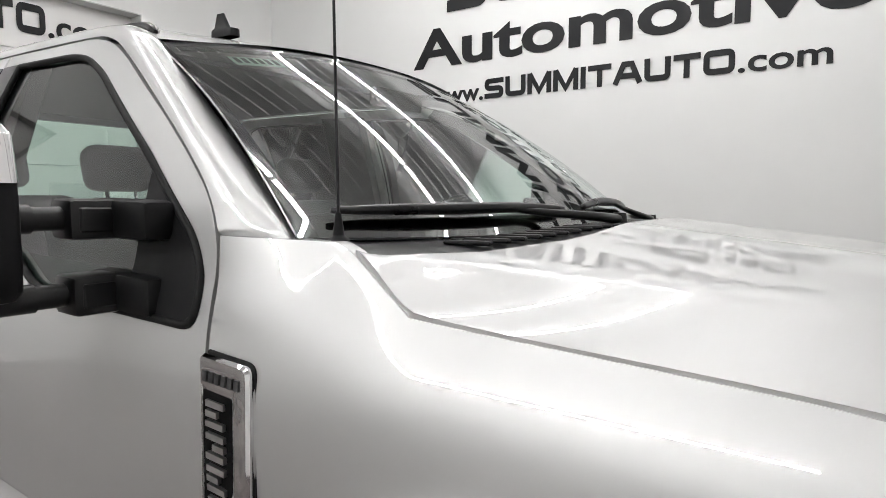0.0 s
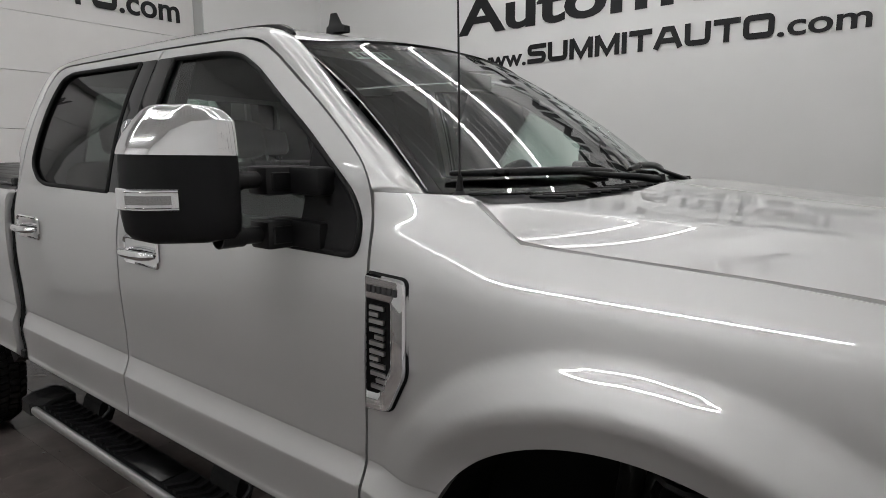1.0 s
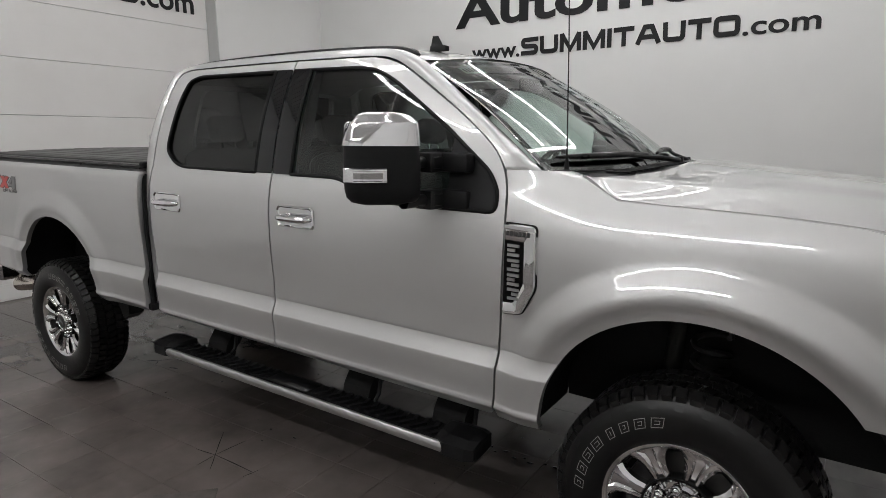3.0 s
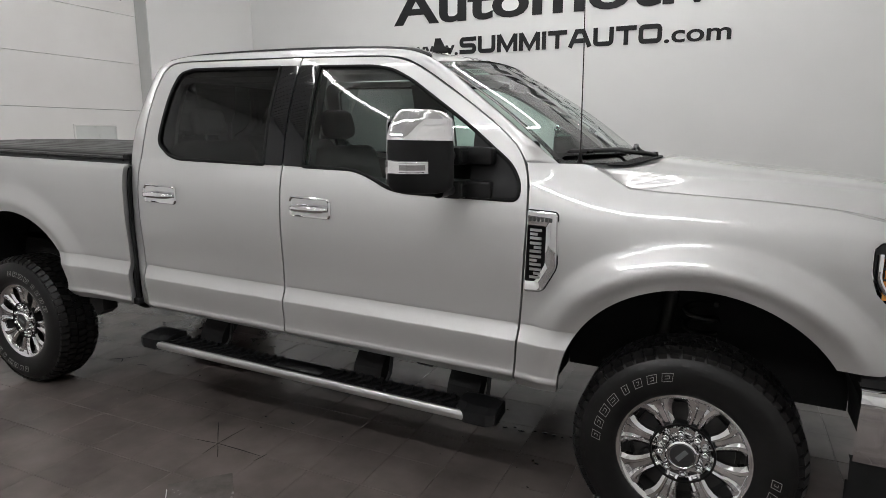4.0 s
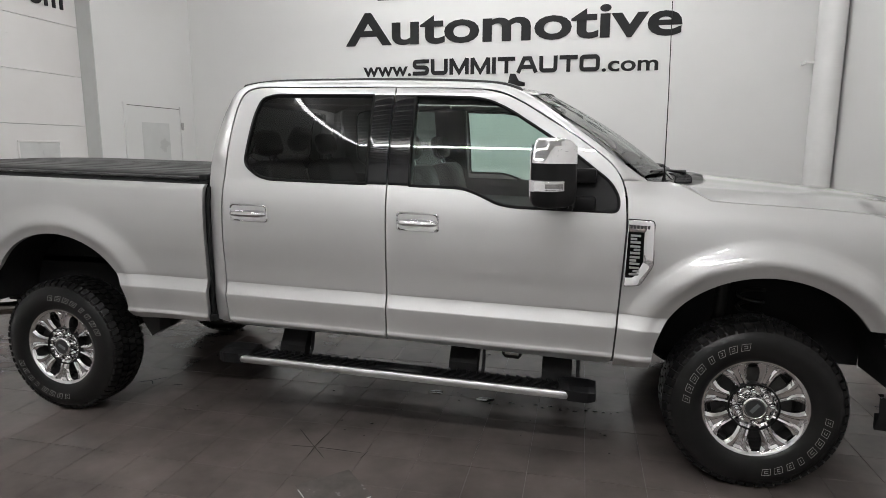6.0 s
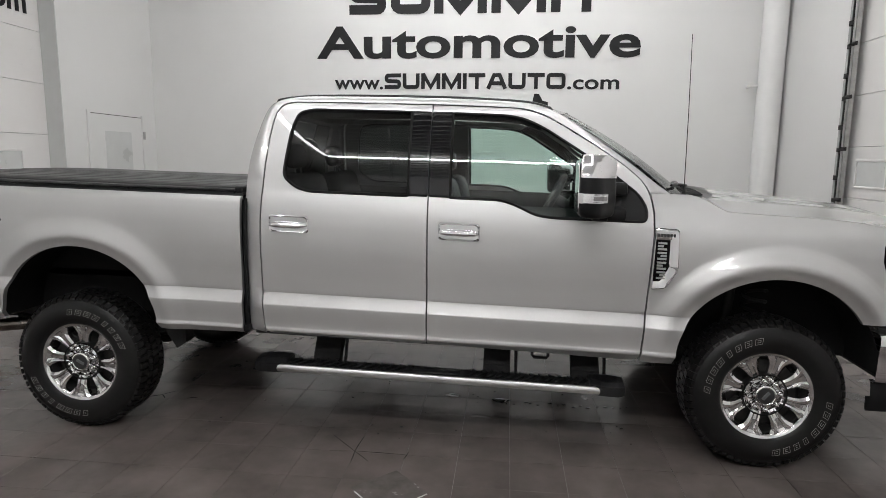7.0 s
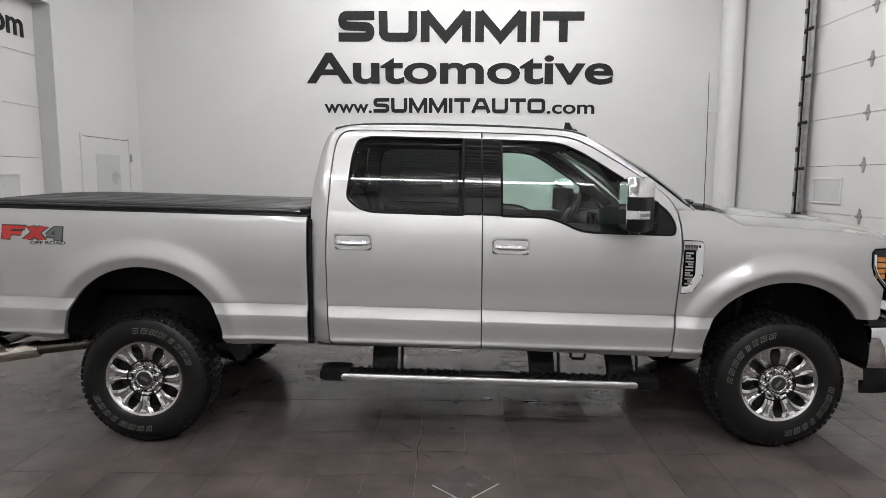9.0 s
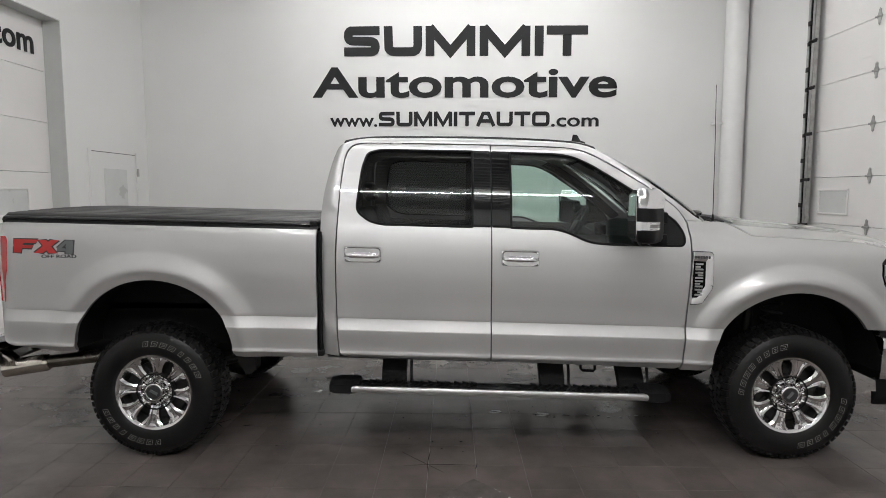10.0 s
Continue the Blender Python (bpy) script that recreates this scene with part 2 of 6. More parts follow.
def prism(bm, outline, place, depth):
    """A flat outline (u, v), put into space by place(u, v, d), with thickness from d = 0 to depth."""
    a = [bm.verts.new(place(u, v, 0.0)) for u, v in outline]
    b = [bm.verts.new(place(u, v, depth)) for u, v in outline]
    bm.faces.new(a)
    bm.faces.new(list(reversed(b)))
    for i in range(len(a)):
        j = (i + 1) % len(a)
        bm.faces.new((a[j], a[i], b[i], b[j]))
    return bm


def rounded(points, r, n=5):
    """The outline with its corners rounded."""
    out, pts = [], [Vector(p) for p in points]
    for i, p in enumerate(pts):
        a, b = pts[i - 1] - p, pts[(i + 1) % len(pts)] - p
        k = r[i] if isinstance(r, (list, tuple)) else r
        k = min(k, a.length * 0.48, b.length * 0.48)
        s, e = p + a.normalized() * k, p + b.normalized() * k
        for j in range(n + 1):
            t = j / n
            out.append(tuple((1 - t) ** 2 * s + 2 * t * (1 - t) * p + t * t * e))
    return out


def dense(points, step=0.02, closed=True):
    out, n = [], len(points)
    for i in range(n if closed else n - 1):
        a, b = np.array(points[i]), np.array(points[(i + 1) % n])
        k = max(1, int(math.ceil(np.linalg.norm(b - a) / step)))
        out += [tuple(a + (b - a) * j / k) for j in range(k)]
    if not closed:
        out.append(tuple(points[-1]))
    return out


def inside(poly, x, y):
    poly = np.array(poly)
    a, b = poly, np.roll(poly, -1, 0)
    hit = np.zeros(len(x), bool)
    for (ax, ay), (bx, by) in zip(a, b):
        if ay != by:
            hit ^= ((ay > y) != (by > y)) & (x < (bx - ax) * (y - ay) / (by - ay) + ax)
    return hit


def sheet(name, outline, holes, surface, us, vs, mat, parent, flange=0.018, inward=(0, 1, 0), label="", facing=None):
    """A pressed panel: the outline with its holes, filled by a fine net at the lines us and vs, laid on surface(u, v), its rim turned inward."""
    loops = [outline] + list(holes)
    pts, edges = [], []
    for lp in loops:
        s = len(pts)
        pts += [tuple(p) for p in lp]
        edges += [(s + i, s + (i + 1) % len(lp)) for i in range(len(lp))]
    U, V = np.meshgrid(us, vs)
    U, V = U.ravel(), V.ravel()
    ok = inside(outline, U, V)
    for h in holes:
        ok &= ~inside(h, U, V)
    U, V = U[ok], V[ok]
    rim = np.array(pts)
    gap = 0.35 * min(np.min(np.diff(us)), 0.02)
    far = np.ones(len(U), bool)
    for s in range(0, len(U), 2000):
        d = (U[s:s + 2000, None] - rim[None, :, 0]) ** 2 + (V[s:s + 2000, None] - rim[None, :, 1]) ** 2
        far[s:s + 2000] = d.min(1) > gap * gap
    pts += list(zip(U[far].tolist(), V[far].tolist()))
    from mathutils.geometry import delaunay_2d_cdt
    v2, _, tris, _, _, _ = delaunay_2d_cdt([Vector(p) for p in pts], edges, [], 0, 1e-6)
    v2 = np.array([(p[0], p[1]) for p in v2])
    tris = np.array([t for t in tris if len(t) == 3])
    c = v2[tris].mean(1)
    ok = inside(outline, c[:, 0], c[:, 1])
    for h in holes:
        ok &= ~inside(h, c[:, 0], c[:, 1])
    tris = tris[ok]
    P = np.stack(surface(v2[:, 0], v2[:, 1]), 1)
    e = 0.0012
    du = np.stack(surface(v2[:, 0] + e, v2[:, 1]), 1) - np.stack(surface(v2[:, 0] - e, v2[:, 1]), 1)
    dv = np.stack(surface(v2[:, 0], v2[:, 1] + e), 1) - np.stack(surface(v2[:, 0], v2[:, 1] - e), 1)
    N = np.cross(du, dv)
    N /= np.maximum(np.linalg.norm(N, axis=1, keepdims=True), 1e-12)
    inward = np.array(inward, float)
    if (N @ inward).mean() > 0:
        N = -N
    q = P[tris]
    fn = np.cross(q[:, 1] - q[:, 0], q[:, 2] - q[:, 0])
    wrong = (fn * N[tris].mean(1)).sum(1) < 0
    tris[wrong] = tris[wrong][:, ::-1]
    verts, faces, norms = P.tolist(), tris.tolist(), N.tolist()
    if flange:
        for lp in loops:
            A = np.stack(surface(np.array([p[0] for p in lp]), np.array([p[1] for p in lp])), 1)
            B = A + inward * flange
            s, k = len(verts), len(lp)
            mid = A.mean(0)
            t = np.roll(A, -1, 0) - np.roll(A, 1, 0)
            out = np.cross(t, np.tile(inward, (k, 1)))
            out /= np.maximum(np.linalg.norm(out, axis=1, keepdims=True), 1e-9)
            verts += A.tolist() + B.tolist()
            norms += out.tolist() * 2
            for i in range(k):
                j = (i + 1) % k
                faces.append([s + i, s + j, s + k + j, s + k + i])
    me = bpy.data.meshes.new(name)
    me.from_pydata(verts, [], faces)
    me.update()
    ob = mesh_object(name, me, mat, parent, label, True)
    me.normals_split_custom_set_from_vertices([tuple(n) for n in norms])
    return ob


def loft(name, curves, mat, parent, label="", close_ends=False, smooth=True):
    """A skin over curves of equal length."""
    n = len(curves[0])
    verts = [tuple(p) for c in curves for p in c]
    faces = [(i * n + k, i * n + k + 1, (i + 1) * n + k + 1, (i + 1) * n + k) for i in range(len(curves) - 1) for k in range(n - 1)]
    bm = bmesh.new()
    vs = [bm.verts.new(v) for v in verts]
    for f in faces:
        bm.faces.new([vs[i] for i in f])
    bmesh.ops.remove_doubles(bm, verts=bm.verts, dist=1e-5)
    return part(name, bm, mat, parent, label, smooth, 0.9)


def levels(lo, hi, step, extra=()):
    a = [v for v in np.arange(lo, hi, step) if all(abs(v - e) > step * 0.45 for e in extra)]
    return np.array(sorted(a + list(extra)))


def word(name, text, size, m, mat, parent, span=1.0, bold=0.0, thick=0.004, label=""):
    """Plain lettering in the built-in font, as a mesh."""
    cu = bpy.data.curves.new(name, "FONT")
    cu.body, cu.size, cu.offset, cu.extrude, cu.resolution_u = text, size, bold, thick, 4
    tmp = bpy.data.objects.new(name, cu)
    me = bpy.data.meshes.new_from_object(tmp)
    bpy.data.objects.remove(tmp)
    co = np.zeros(len(me.vertices) * 3)
    me.vertices.foreach_get("co", co)
    co = co.reshape(-1, 3)
    co[:, 0] -= co[:, 0].min()
    co[:, 0] *= span / co[:, 0].max()
    me.vertices.foreach_set("co", co.ravel())
    me.transform(m)
    # one mesh a character: faces joined by shared corners, strokes one above the other kept together
    lead = list(range(len(co)))
    def head(i):
        while lead[i] != i:
            lead[i] = lead[lead[i]]
            i = lead[i]
        return i
    for e in me.edges:
        lead[head(e.vertices[0])] = head(e.vertices[1])
    lumps = collections.defaultdict(list)
    for i in range(len(co)):
        lumps[head(i)].append(i)
    groups = []
    for lump in sorted(lumps.values(), key=lambda l: co[l, 0].min()):
        a, b = co[lump, 0].min(), co[lump, 0].max()
        if groups and min(b, groups[-1][1]) - a > 0.5 * (b - a):
            groups[-1][1], groups[-1][2] = max(b, groups[-1][1]), groups[-1][2] + lump
        else:
            groups.append([a, b, list(lump)])
    obs = []
    for a, b, lump in groups:
        index = {v: k for k, v in enumerate(lump)}
        piece = bpy.data.meshes.new(name)
        piece.from_pydata([me.vertices[v].co[:] for v in lump], [], [[index[v] for v in p.vertices] for p in me.polygons if p.vertices[0] in index])
        obs.append(mesh_object(name, piece, mat, parent, label))
    bpy.data.meshes.remove(me)
    return obs


def on_wall(x, y, z, rz):
    """Puts flat lettering, drawn in x and y, upright on a wall."""
    return pose(x, y, z, 90, 0, rz)

# ---- the room ----
def structure(name, bm, mat, label, smooth=False):
    ob = part(name, bm, mat, None, "", smooth)
    return tagged(ob, label, name.split("_")[0], kind="structure")


structure("floor", boxes(((WALL_W - 0.4, WALL_S - 0.2, -0.25), (WALL_E + 0.3, WALL_N + 0.2, -0.004))), GROUT,
          "dark slate-grey square tile floor with worn joints")
floor = bpy.data.objects["floor"]
structure("wall_north", boxes(((WALL_W - 0.4, WALL_N, -0.2), (WALL_E + 0.3, WALL_N + 0.2, CEIL + 0.1))), WALLPAINT,
          "unseen plain white wall placed to bounce light behind the truck")
# Unseen wall, set this near to bounce light onto the truck's side.
structure("wall_south", boxes(((WALL_W - 0.4, WALL_S - 0.2, -0.2), (WALL_E + 0.3, WALL_S, CEIL + 0.1))), WALLPAINT, "unseen plain white wall placed to bounce light")
DY0, DY1, DTOP = -1.08, 3.795, 3.70
structure("wall_west", boxes(((WALL_W - 0.24, DY1, -0.004), (WALL_W, WALL_N, CEIL)), ((WALL_W - 0.24, WALL_S, -0.004), (WALL_W, DY0, CEIL)),
                             ((WALL_W - 0.24, DY0, DTOP), (WALL_W, DY1, CEIL))), WALLPAINT, "white painted wall with a wide door opening")
structure("wall_east", boxes(((WALL_E, 4.03, -0.004), (WALL_E + 0.24, WALL_N, CEIL)), ((WALL_E, WALL_S, -0.004), (WALL_E + 0.24, -1.0, CEIL)),
                             ((WALL_E, -1.0, 4.515), (WALL_E + 0.24, 4.03, CEIL))), WALLPAINT, "white painted wall beside a sectional door")
bm = boxes(((WALL_W - 0.4, WALL_S - 0.2, CEIL), (WALL_E + 0.3, WALL_N + 0.2, CEIL + 0.15)))
y = WALL_S + 0.1
while y < WALL_N - 0.05:
    prism(bm, [(y, 0.0), (y + 0.045, 0.0), (y + 0.032, 0.035), (y + 0.013, 0.035)], lambda u, v, d: (WALL_W + d, u, CEIL - v), WALL_E - WALL_W)
    y += 0.22
structure("ceiling", bm, CEILING, "white ribbed metal ceiling")
# grey lining of the wide door's reveal
structure("trim_1", boxes(((WALL_W - 0.235, DY1 - 0.012, 0.0), (WALL_W + 0.003, DY1, DTOP - 0.012)), ((WALL_W - 0.235, DY0, 0.0), (WALL_W + 0.003, DY0 + 0.012, DTOP - 0.012)),
                          ((WALL_W - 0.235, DY0, DTOP - 0.012), (WALL_W + 0.003, DY1, DTOP))), TRIMGREY, "grey painted lining of the door reveal")


def sectional_door(name, x, face, y0, y1, section, top, label, window):
    """An overhead door of stacked sections; face: the way its inner side looks along x."""
    root = empty(name, Matrix.Translation((x, (y0 + y1) / 2, 0)), label, "garage door", kind="structure")
    z, half = top % section - section, (y1 - y0) / 2
    while z < top - 0.05:
        bm = bmesh.new()
        lo, hi = max(z, 0.0) + 0.002, z + section - 0.002
        a, b = sorted((0.0, face * -0.045))
        box(bm, (a, -half, lo), (b, half, hi), 0.003, segments=1)
        for k in (0.30, 0.62):
            if z > 0:
                box(bm, (min(0, face * 0.001), -half + 0.01, z + section * k), (max(0, face * 0.001), half - 0.01, z + section * k + 0.004))
        part("panel", bm, DOORWHITE, root)
        z += section
    for w0, w1, lo, hi in window:
        bm = bmesh.new()
        for a, b, c, d in ((w0, w1, hi - 0.022, hi), (w0, w1, lo, lo + 0.022), (w0, w0 + 0.022, lo + 0.022, hi - 0.022), (w1 - 0.022, w1, lo + 0.022, hi - 0.022)):
            box(bm, (min(0, face * 0.016), a - (y0 + y1) / 2, c), (max(0, face * 0.016), b - (y0 + y1) / 2, d), 0.004, segments=1)
        fr_ = part("window_frame", bm, DOORWHITE, root)
        bm = boxes(((min(0, face * 0.006), w0 + 0.022 - (y0 + y1) / 2, lo + 0.022), (max(0, face * 0.006), w1 - 0.022 - (y0 + y1) / 2, hi - 0.022)))
        part("pane", bm, LITE, fr_)
    return root


west_door = sectional_door("door_1", WALL_W - 0.2, 1, DY0 + 0.012, DY1 - 0.012, 0.585, 3.69,
                           "white sectional overhead door with black lettering", [(2.80, 3.375, 1.44, 1.755)])
east_door = sectional_door("door_2", WALL_E + 0.03, -1, -1.0, 4.00, 0.527, 4.509,
                           "white sectional overhead door with galvanised hinges", [(3.18, 3.715, 1.455, 1.745)])
for k in range(7):
    z = 3.455 - 0.527 * (k - 1)
    for y in (2.87, 1.62, 0.37):
        if z > 4.2:
            continue
        bm = bmesh.new()
        box(bm, (-0.012, -0.018, -0.075), (0.0, 0.018, 0.075), 0.004, segments=1)
        prism(bm, [(-0.05, 0.0), (0.0, 0.085), (0.05, 0.0), (0.0, -0.085)], lambda u, v, d: (-0.004 - d, u * 0.8, v), 0.006)
        rod(bm, (-0.016, -0.045, 0), (-0.016, 0.045, 0), 0.011, n=8)
        h = part("hinge", bm, GALV, east_door, "galvanised hinge")
        h.location = (-0.0, y - (-1.0 + 4.00) / 2, z)

# vertical track of the east door with its rollers
track = empty("door_track", Matrix.Translation((WALL_E - 0.05, 3.875, 0)), "galvanised steel door track with rollers on the wall", "door track", kind="structure")
bm = bmesh.new()
box(bm, (-0.03, -0.085, 0.15), (-0.027, -0.032, 4.3))
box(bm, (-0.03, -0.085, 0.15), (0.02, -0.082, 4.3))
box(bm, (-0.03, -0.035, 0.15), (0.02, -0.032, 4.3))
part("channel", bm, GALV, track)
part("angle", boxes(((-0.012, 0.040, 0.05), (-0.008, 0.086, 4.4)), ((-0.008, 0.082, 0.05), (0.048, 0.086, 4.4))), GALV, track)
# Black strip fills the dark gap between channel and angle.
part("gap_strip", boxes(((0.02, -0.03, 0.05), (0.035, 0.08, 4.3))), SEAL_GAP, track, "black strip filling the dark gap of the track")
for k in range(9):
    z = 3.435 - 0.527 * (k - 1)
    if 0.2 < z < 4.2:
        bm = bmesh.new()
        box(bm, (-0.045, -0.15, z - 0.02), (-0.031, -0.06, z + 0.02), 0.003, segments=1)
        rod(bm, (-0.05, -0.16, z), (-0.05, -0.02, z), 0.014, n=10)
        part("roller", bm, UNDER, track)
        box_ = boxes(((-0.03, -0.035, z + 0.20), (-0.012, 0.06, z + 0.25)), ((-0.03, -0.035, z - 0.03), (-0.012, 0.05, z + 0.01)))
        part("bracket", box_, UNDER, track)

# small service door in the west wall
sd = empty("door_3", Matrix.Translation((WALL_W, 4.80, 0)), "white flush service door with a frosted pane", "door", kind="structure")
part("door_leaf", boxes(((0.0, -0.535, 0.01), (0.012, 0.535, 2.225)), bevel=0.002), WALLPAINT, sd)
part("pane", boxes(((0.011, -0.28, 0.9), (0.0165, 0.28, 2.017))), LITE, sd)
bm = boxes(((0.0, -0.60, 0.0), (0.018, -0.542, 2.265)), ((0.0, 0.542, 0.0), (0.018, 0.56, 2.265)))
part("frame", bm, WALLPAINT, sd)
# The shaded gap above the leaf is drawn as a black strip.
part("gap", boxes(((0.0, -0.535, 2.228), (0.006, 0.535, 2.235))), SEAL_GAP, sd)
part("hinge", boxes(((0.012, 0.55, 1.93), (0.034, 0.59, 2.04)), bevel=0.003), GALV, sd)

# white downpipe by the corner
pipe = empty("downpipe", Matrix.Translation((1.780, 5.545, 0)), "white painted vertical pipe standing by the wall corner", "pipe")
bm = bmesh.new()
rod(bm, (0, 0, 0), (0, 0, CEIL), 0.150, n=48)
part("pipe", bm, PIPEWHITE, pipe, smooth=True)
bm = bmesh.new()
rod(bm, (0, 0, 2.700), (0, 0, 2.715), 0.1515, n=48)
box(bm, (-0.235, -0.012, 2.69), (-0.14, 0.012, 2.715), 0.003)
box(bm, (-0.25, -0.02, 2.685), (-0.235, 0.15, 2.725), 0.003)
part("bracket", bm, PIPEWHITE, pipe)

# LED tubes on the ceiling: two rectangles of light and single lines
def light_line(a, b, z=CEIL - 0.12):
    a, b = Vector((*a, z)), Vector((*b, z))
    n = max(1, round((b - a).length / 1.2))
    d = (b - a).normalized() * 0.012
    for k in range(n):
        led_bar(a.lerp(b, k / n) + d, a.lerp(b, (k + 1) / n) - d)


def led_bar(p, q):
    m = Matrix.Translation((p + q) / 2) @ Matrix.Rotation(math.atan2(q.y - p.y, q.x - p.x), 4, "Z")
    root = empty("led_light", m, "slim white LED tube light under the ceiling", "ceiling light", "ceiling lights")
    h = (q - p).length / 2
    part("housing", boxes(((-h, -0.012, 0.0), (h, 0.012, 0.09)), bevel=0.004), DOORWHITE, root)
    part("tube", boxes(((-h + 0.01, -0.028, -0.028), (h - 0.01, 0.028, 0.0)), bevel=0.006), LED if max(p.y, q.y) < -3 and abs(q.y - p.y) < 0.1 else LED_NORTH, root, "glowing white tube")


light_line((-4.25, -4.12), (0.10, -4.12))
light_line((-4.25, -4.08), (-4.25, -1.11))
for y0, y1 in ((-1.07, 1.55), (1.55, 4.68)):
    light_line((-4.25, y0), (0.10, y0))
    light_line((-4.25, y0 + 0.04), (-4.25, y1 - 0.04))
    light_line((0.10, y0 + 0.04), (0.10, y1 - 0.04))
light_line((-4.25, 4.68), (0.10, 4.68))
light_line((-4.25, 3.50), (0.05, 3.50))

# floor: water drops, cracks and a loose pale plate
def spot(x, y, r, n=9):
    bm = bmesh.new()
    rng = random.Random(round(1000 * x + 37 * y))
    ring = [bm.verts.new((x + r * rng.uniform(0.7, 1.2) * math.cos(6.283 * k / n), y + 0.6 * r * rng.uniform(0.7, 1.2) * math.sin(6.283 * k / n), 0.0025)) for k in range(n)]
    top = bm.verts.new((x, y, 0.005))
    for k in range(n):
        bm.faces.new((ring[k], ring[(k + 1) % n], top))
    tagged(part("water_drop", bm, WET, None, "", True), "small wet drop on the tile floor", "water drop", "drops under the truck")


rng = random.Random(4)
spot(-1.95, 1.18, 0.055, 14)
spot(-1.60, 1.13, 0.065, 13)
for k in range(16):
    spot(-1.55 + k * 0.055 + rng.uniform(-0.02, 0.02), 1.10 + rng.uniform(-0.03, 0.03), rng.uniform(0.008, 0.02))
for k in range(40):
    spot(rng.uniform(-3.6, -0.8), rng.uniform(0.35, 1.4), rng.uniform(0.004, 0.012))

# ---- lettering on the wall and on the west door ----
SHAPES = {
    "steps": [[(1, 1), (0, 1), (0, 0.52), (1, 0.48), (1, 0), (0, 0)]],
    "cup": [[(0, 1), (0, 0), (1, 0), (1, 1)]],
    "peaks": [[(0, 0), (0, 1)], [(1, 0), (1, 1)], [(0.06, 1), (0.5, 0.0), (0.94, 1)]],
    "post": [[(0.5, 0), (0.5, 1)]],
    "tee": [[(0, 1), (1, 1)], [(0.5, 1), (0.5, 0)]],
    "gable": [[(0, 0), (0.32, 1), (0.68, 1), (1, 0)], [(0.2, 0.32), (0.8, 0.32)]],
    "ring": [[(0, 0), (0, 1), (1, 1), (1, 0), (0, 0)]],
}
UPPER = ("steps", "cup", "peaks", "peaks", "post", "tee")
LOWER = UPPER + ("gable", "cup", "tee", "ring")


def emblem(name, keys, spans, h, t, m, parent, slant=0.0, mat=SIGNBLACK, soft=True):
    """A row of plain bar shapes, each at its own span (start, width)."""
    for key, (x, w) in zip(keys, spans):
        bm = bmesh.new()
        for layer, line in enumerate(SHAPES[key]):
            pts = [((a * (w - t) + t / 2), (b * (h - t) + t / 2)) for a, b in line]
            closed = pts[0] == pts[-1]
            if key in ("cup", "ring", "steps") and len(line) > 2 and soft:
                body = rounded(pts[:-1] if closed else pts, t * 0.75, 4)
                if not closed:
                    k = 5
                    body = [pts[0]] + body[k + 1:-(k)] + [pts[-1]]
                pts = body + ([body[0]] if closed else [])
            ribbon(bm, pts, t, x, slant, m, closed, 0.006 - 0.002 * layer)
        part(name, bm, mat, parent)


def ribbon(bm, pts, t, x0, slant, m, closed, depth):
    p = [Vector((a, b)) for a, b in (pts[:-1] if closed else pts)]
    n = len(p)
    left, right = [], []
    for i in range(n):
        a = p[i - 1] if (i or closed) else p[i]
        b = p[(i + 1) % n] if (i + 1 < n or closed) else p[i]
        d1 = (p[i] - a).normalized() if (p[i] - a).length else (b - p[i]).normalized()
        d2 = (b - p[i]).normalized() if (b - p[i]).length else d1
        n1, n2 = Vector((-d1.y, d1.x)), Vector((-d2.y, d2.x))
        mid = (n1 + n2).normalized()
        k = min(1.6, 1 / max(0.3, mid.dot(n1)))
        e = Vector((0, 0))
        if not closed and i == 0:
            e = -d2 * t / 2
        if not closed and i == n - 1:
            e = d1 * t / 2
        left.append(p[i] + e + mid * k * t / 2)
        right.append(p[i] + e - mid * k * t / 2)
    rows = []
    for a, b in zip(left, right):
        rows.append([bm.verts.new(m @ Vector((q.x + x0 + slant * q.y, q.y, d))) for d in (0.0, depth) for q in (a, b)])
    for i in range(n if closed else n - 1):
        p_, q_ = rows[i], rows[(i + 1) % n]
        for a, b in ((0, 1), (1, 3), (3, 2), (2, 0)):
            bm.faces.new((p_[a], p_[b], q_[b], q_[a]))
    if not closed:
        for r in (rows[0], rows[-1]):
            bm.faces.new((r[0], r[1], r[3], r[2]))


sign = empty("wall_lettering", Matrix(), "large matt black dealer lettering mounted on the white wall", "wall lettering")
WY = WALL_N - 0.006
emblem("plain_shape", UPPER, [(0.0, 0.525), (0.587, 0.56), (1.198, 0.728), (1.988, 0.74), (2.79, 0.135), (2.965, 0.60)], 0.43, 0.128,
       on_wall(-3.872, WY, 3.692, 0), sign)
word("letter", "Automotive", 0.60, on_wall(-4.351, WY, 3.110, 0), SIGNBLACK, sign, 4.49, 0.014)


def address(x, y, z, rz, wide, tall, parent):
    m, k = on_wall(x, y, z, rz) @ Matrix.Diagonal((wide, tall, 1, 1)), 1.0
    word("letter", "www.", 0.262 * k, m, SIGNBLACK, parent, 0.70 * k, 0.0045 * k)
    xs, spans = 0.725 * k, []
    for w in (0.235, 0.24, 0.27, 0.27, 0.055, 0.235, 0.27, 0.24, 0.235, 0.26):
        spans.append((xs, w * k))
        xs += (w + 0.024) * k
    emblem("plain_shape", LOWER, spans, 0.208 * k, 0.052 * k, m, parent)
    word("letter", ".com", 0.262 * k, m @ Matrix.Translation((xs, 0, 0)), SIGNBLACK, parent, 0.70 * k, 0.0045 * k)


address(-4.096, WY, 2.677, 0, 1.0, 1.03, sign)
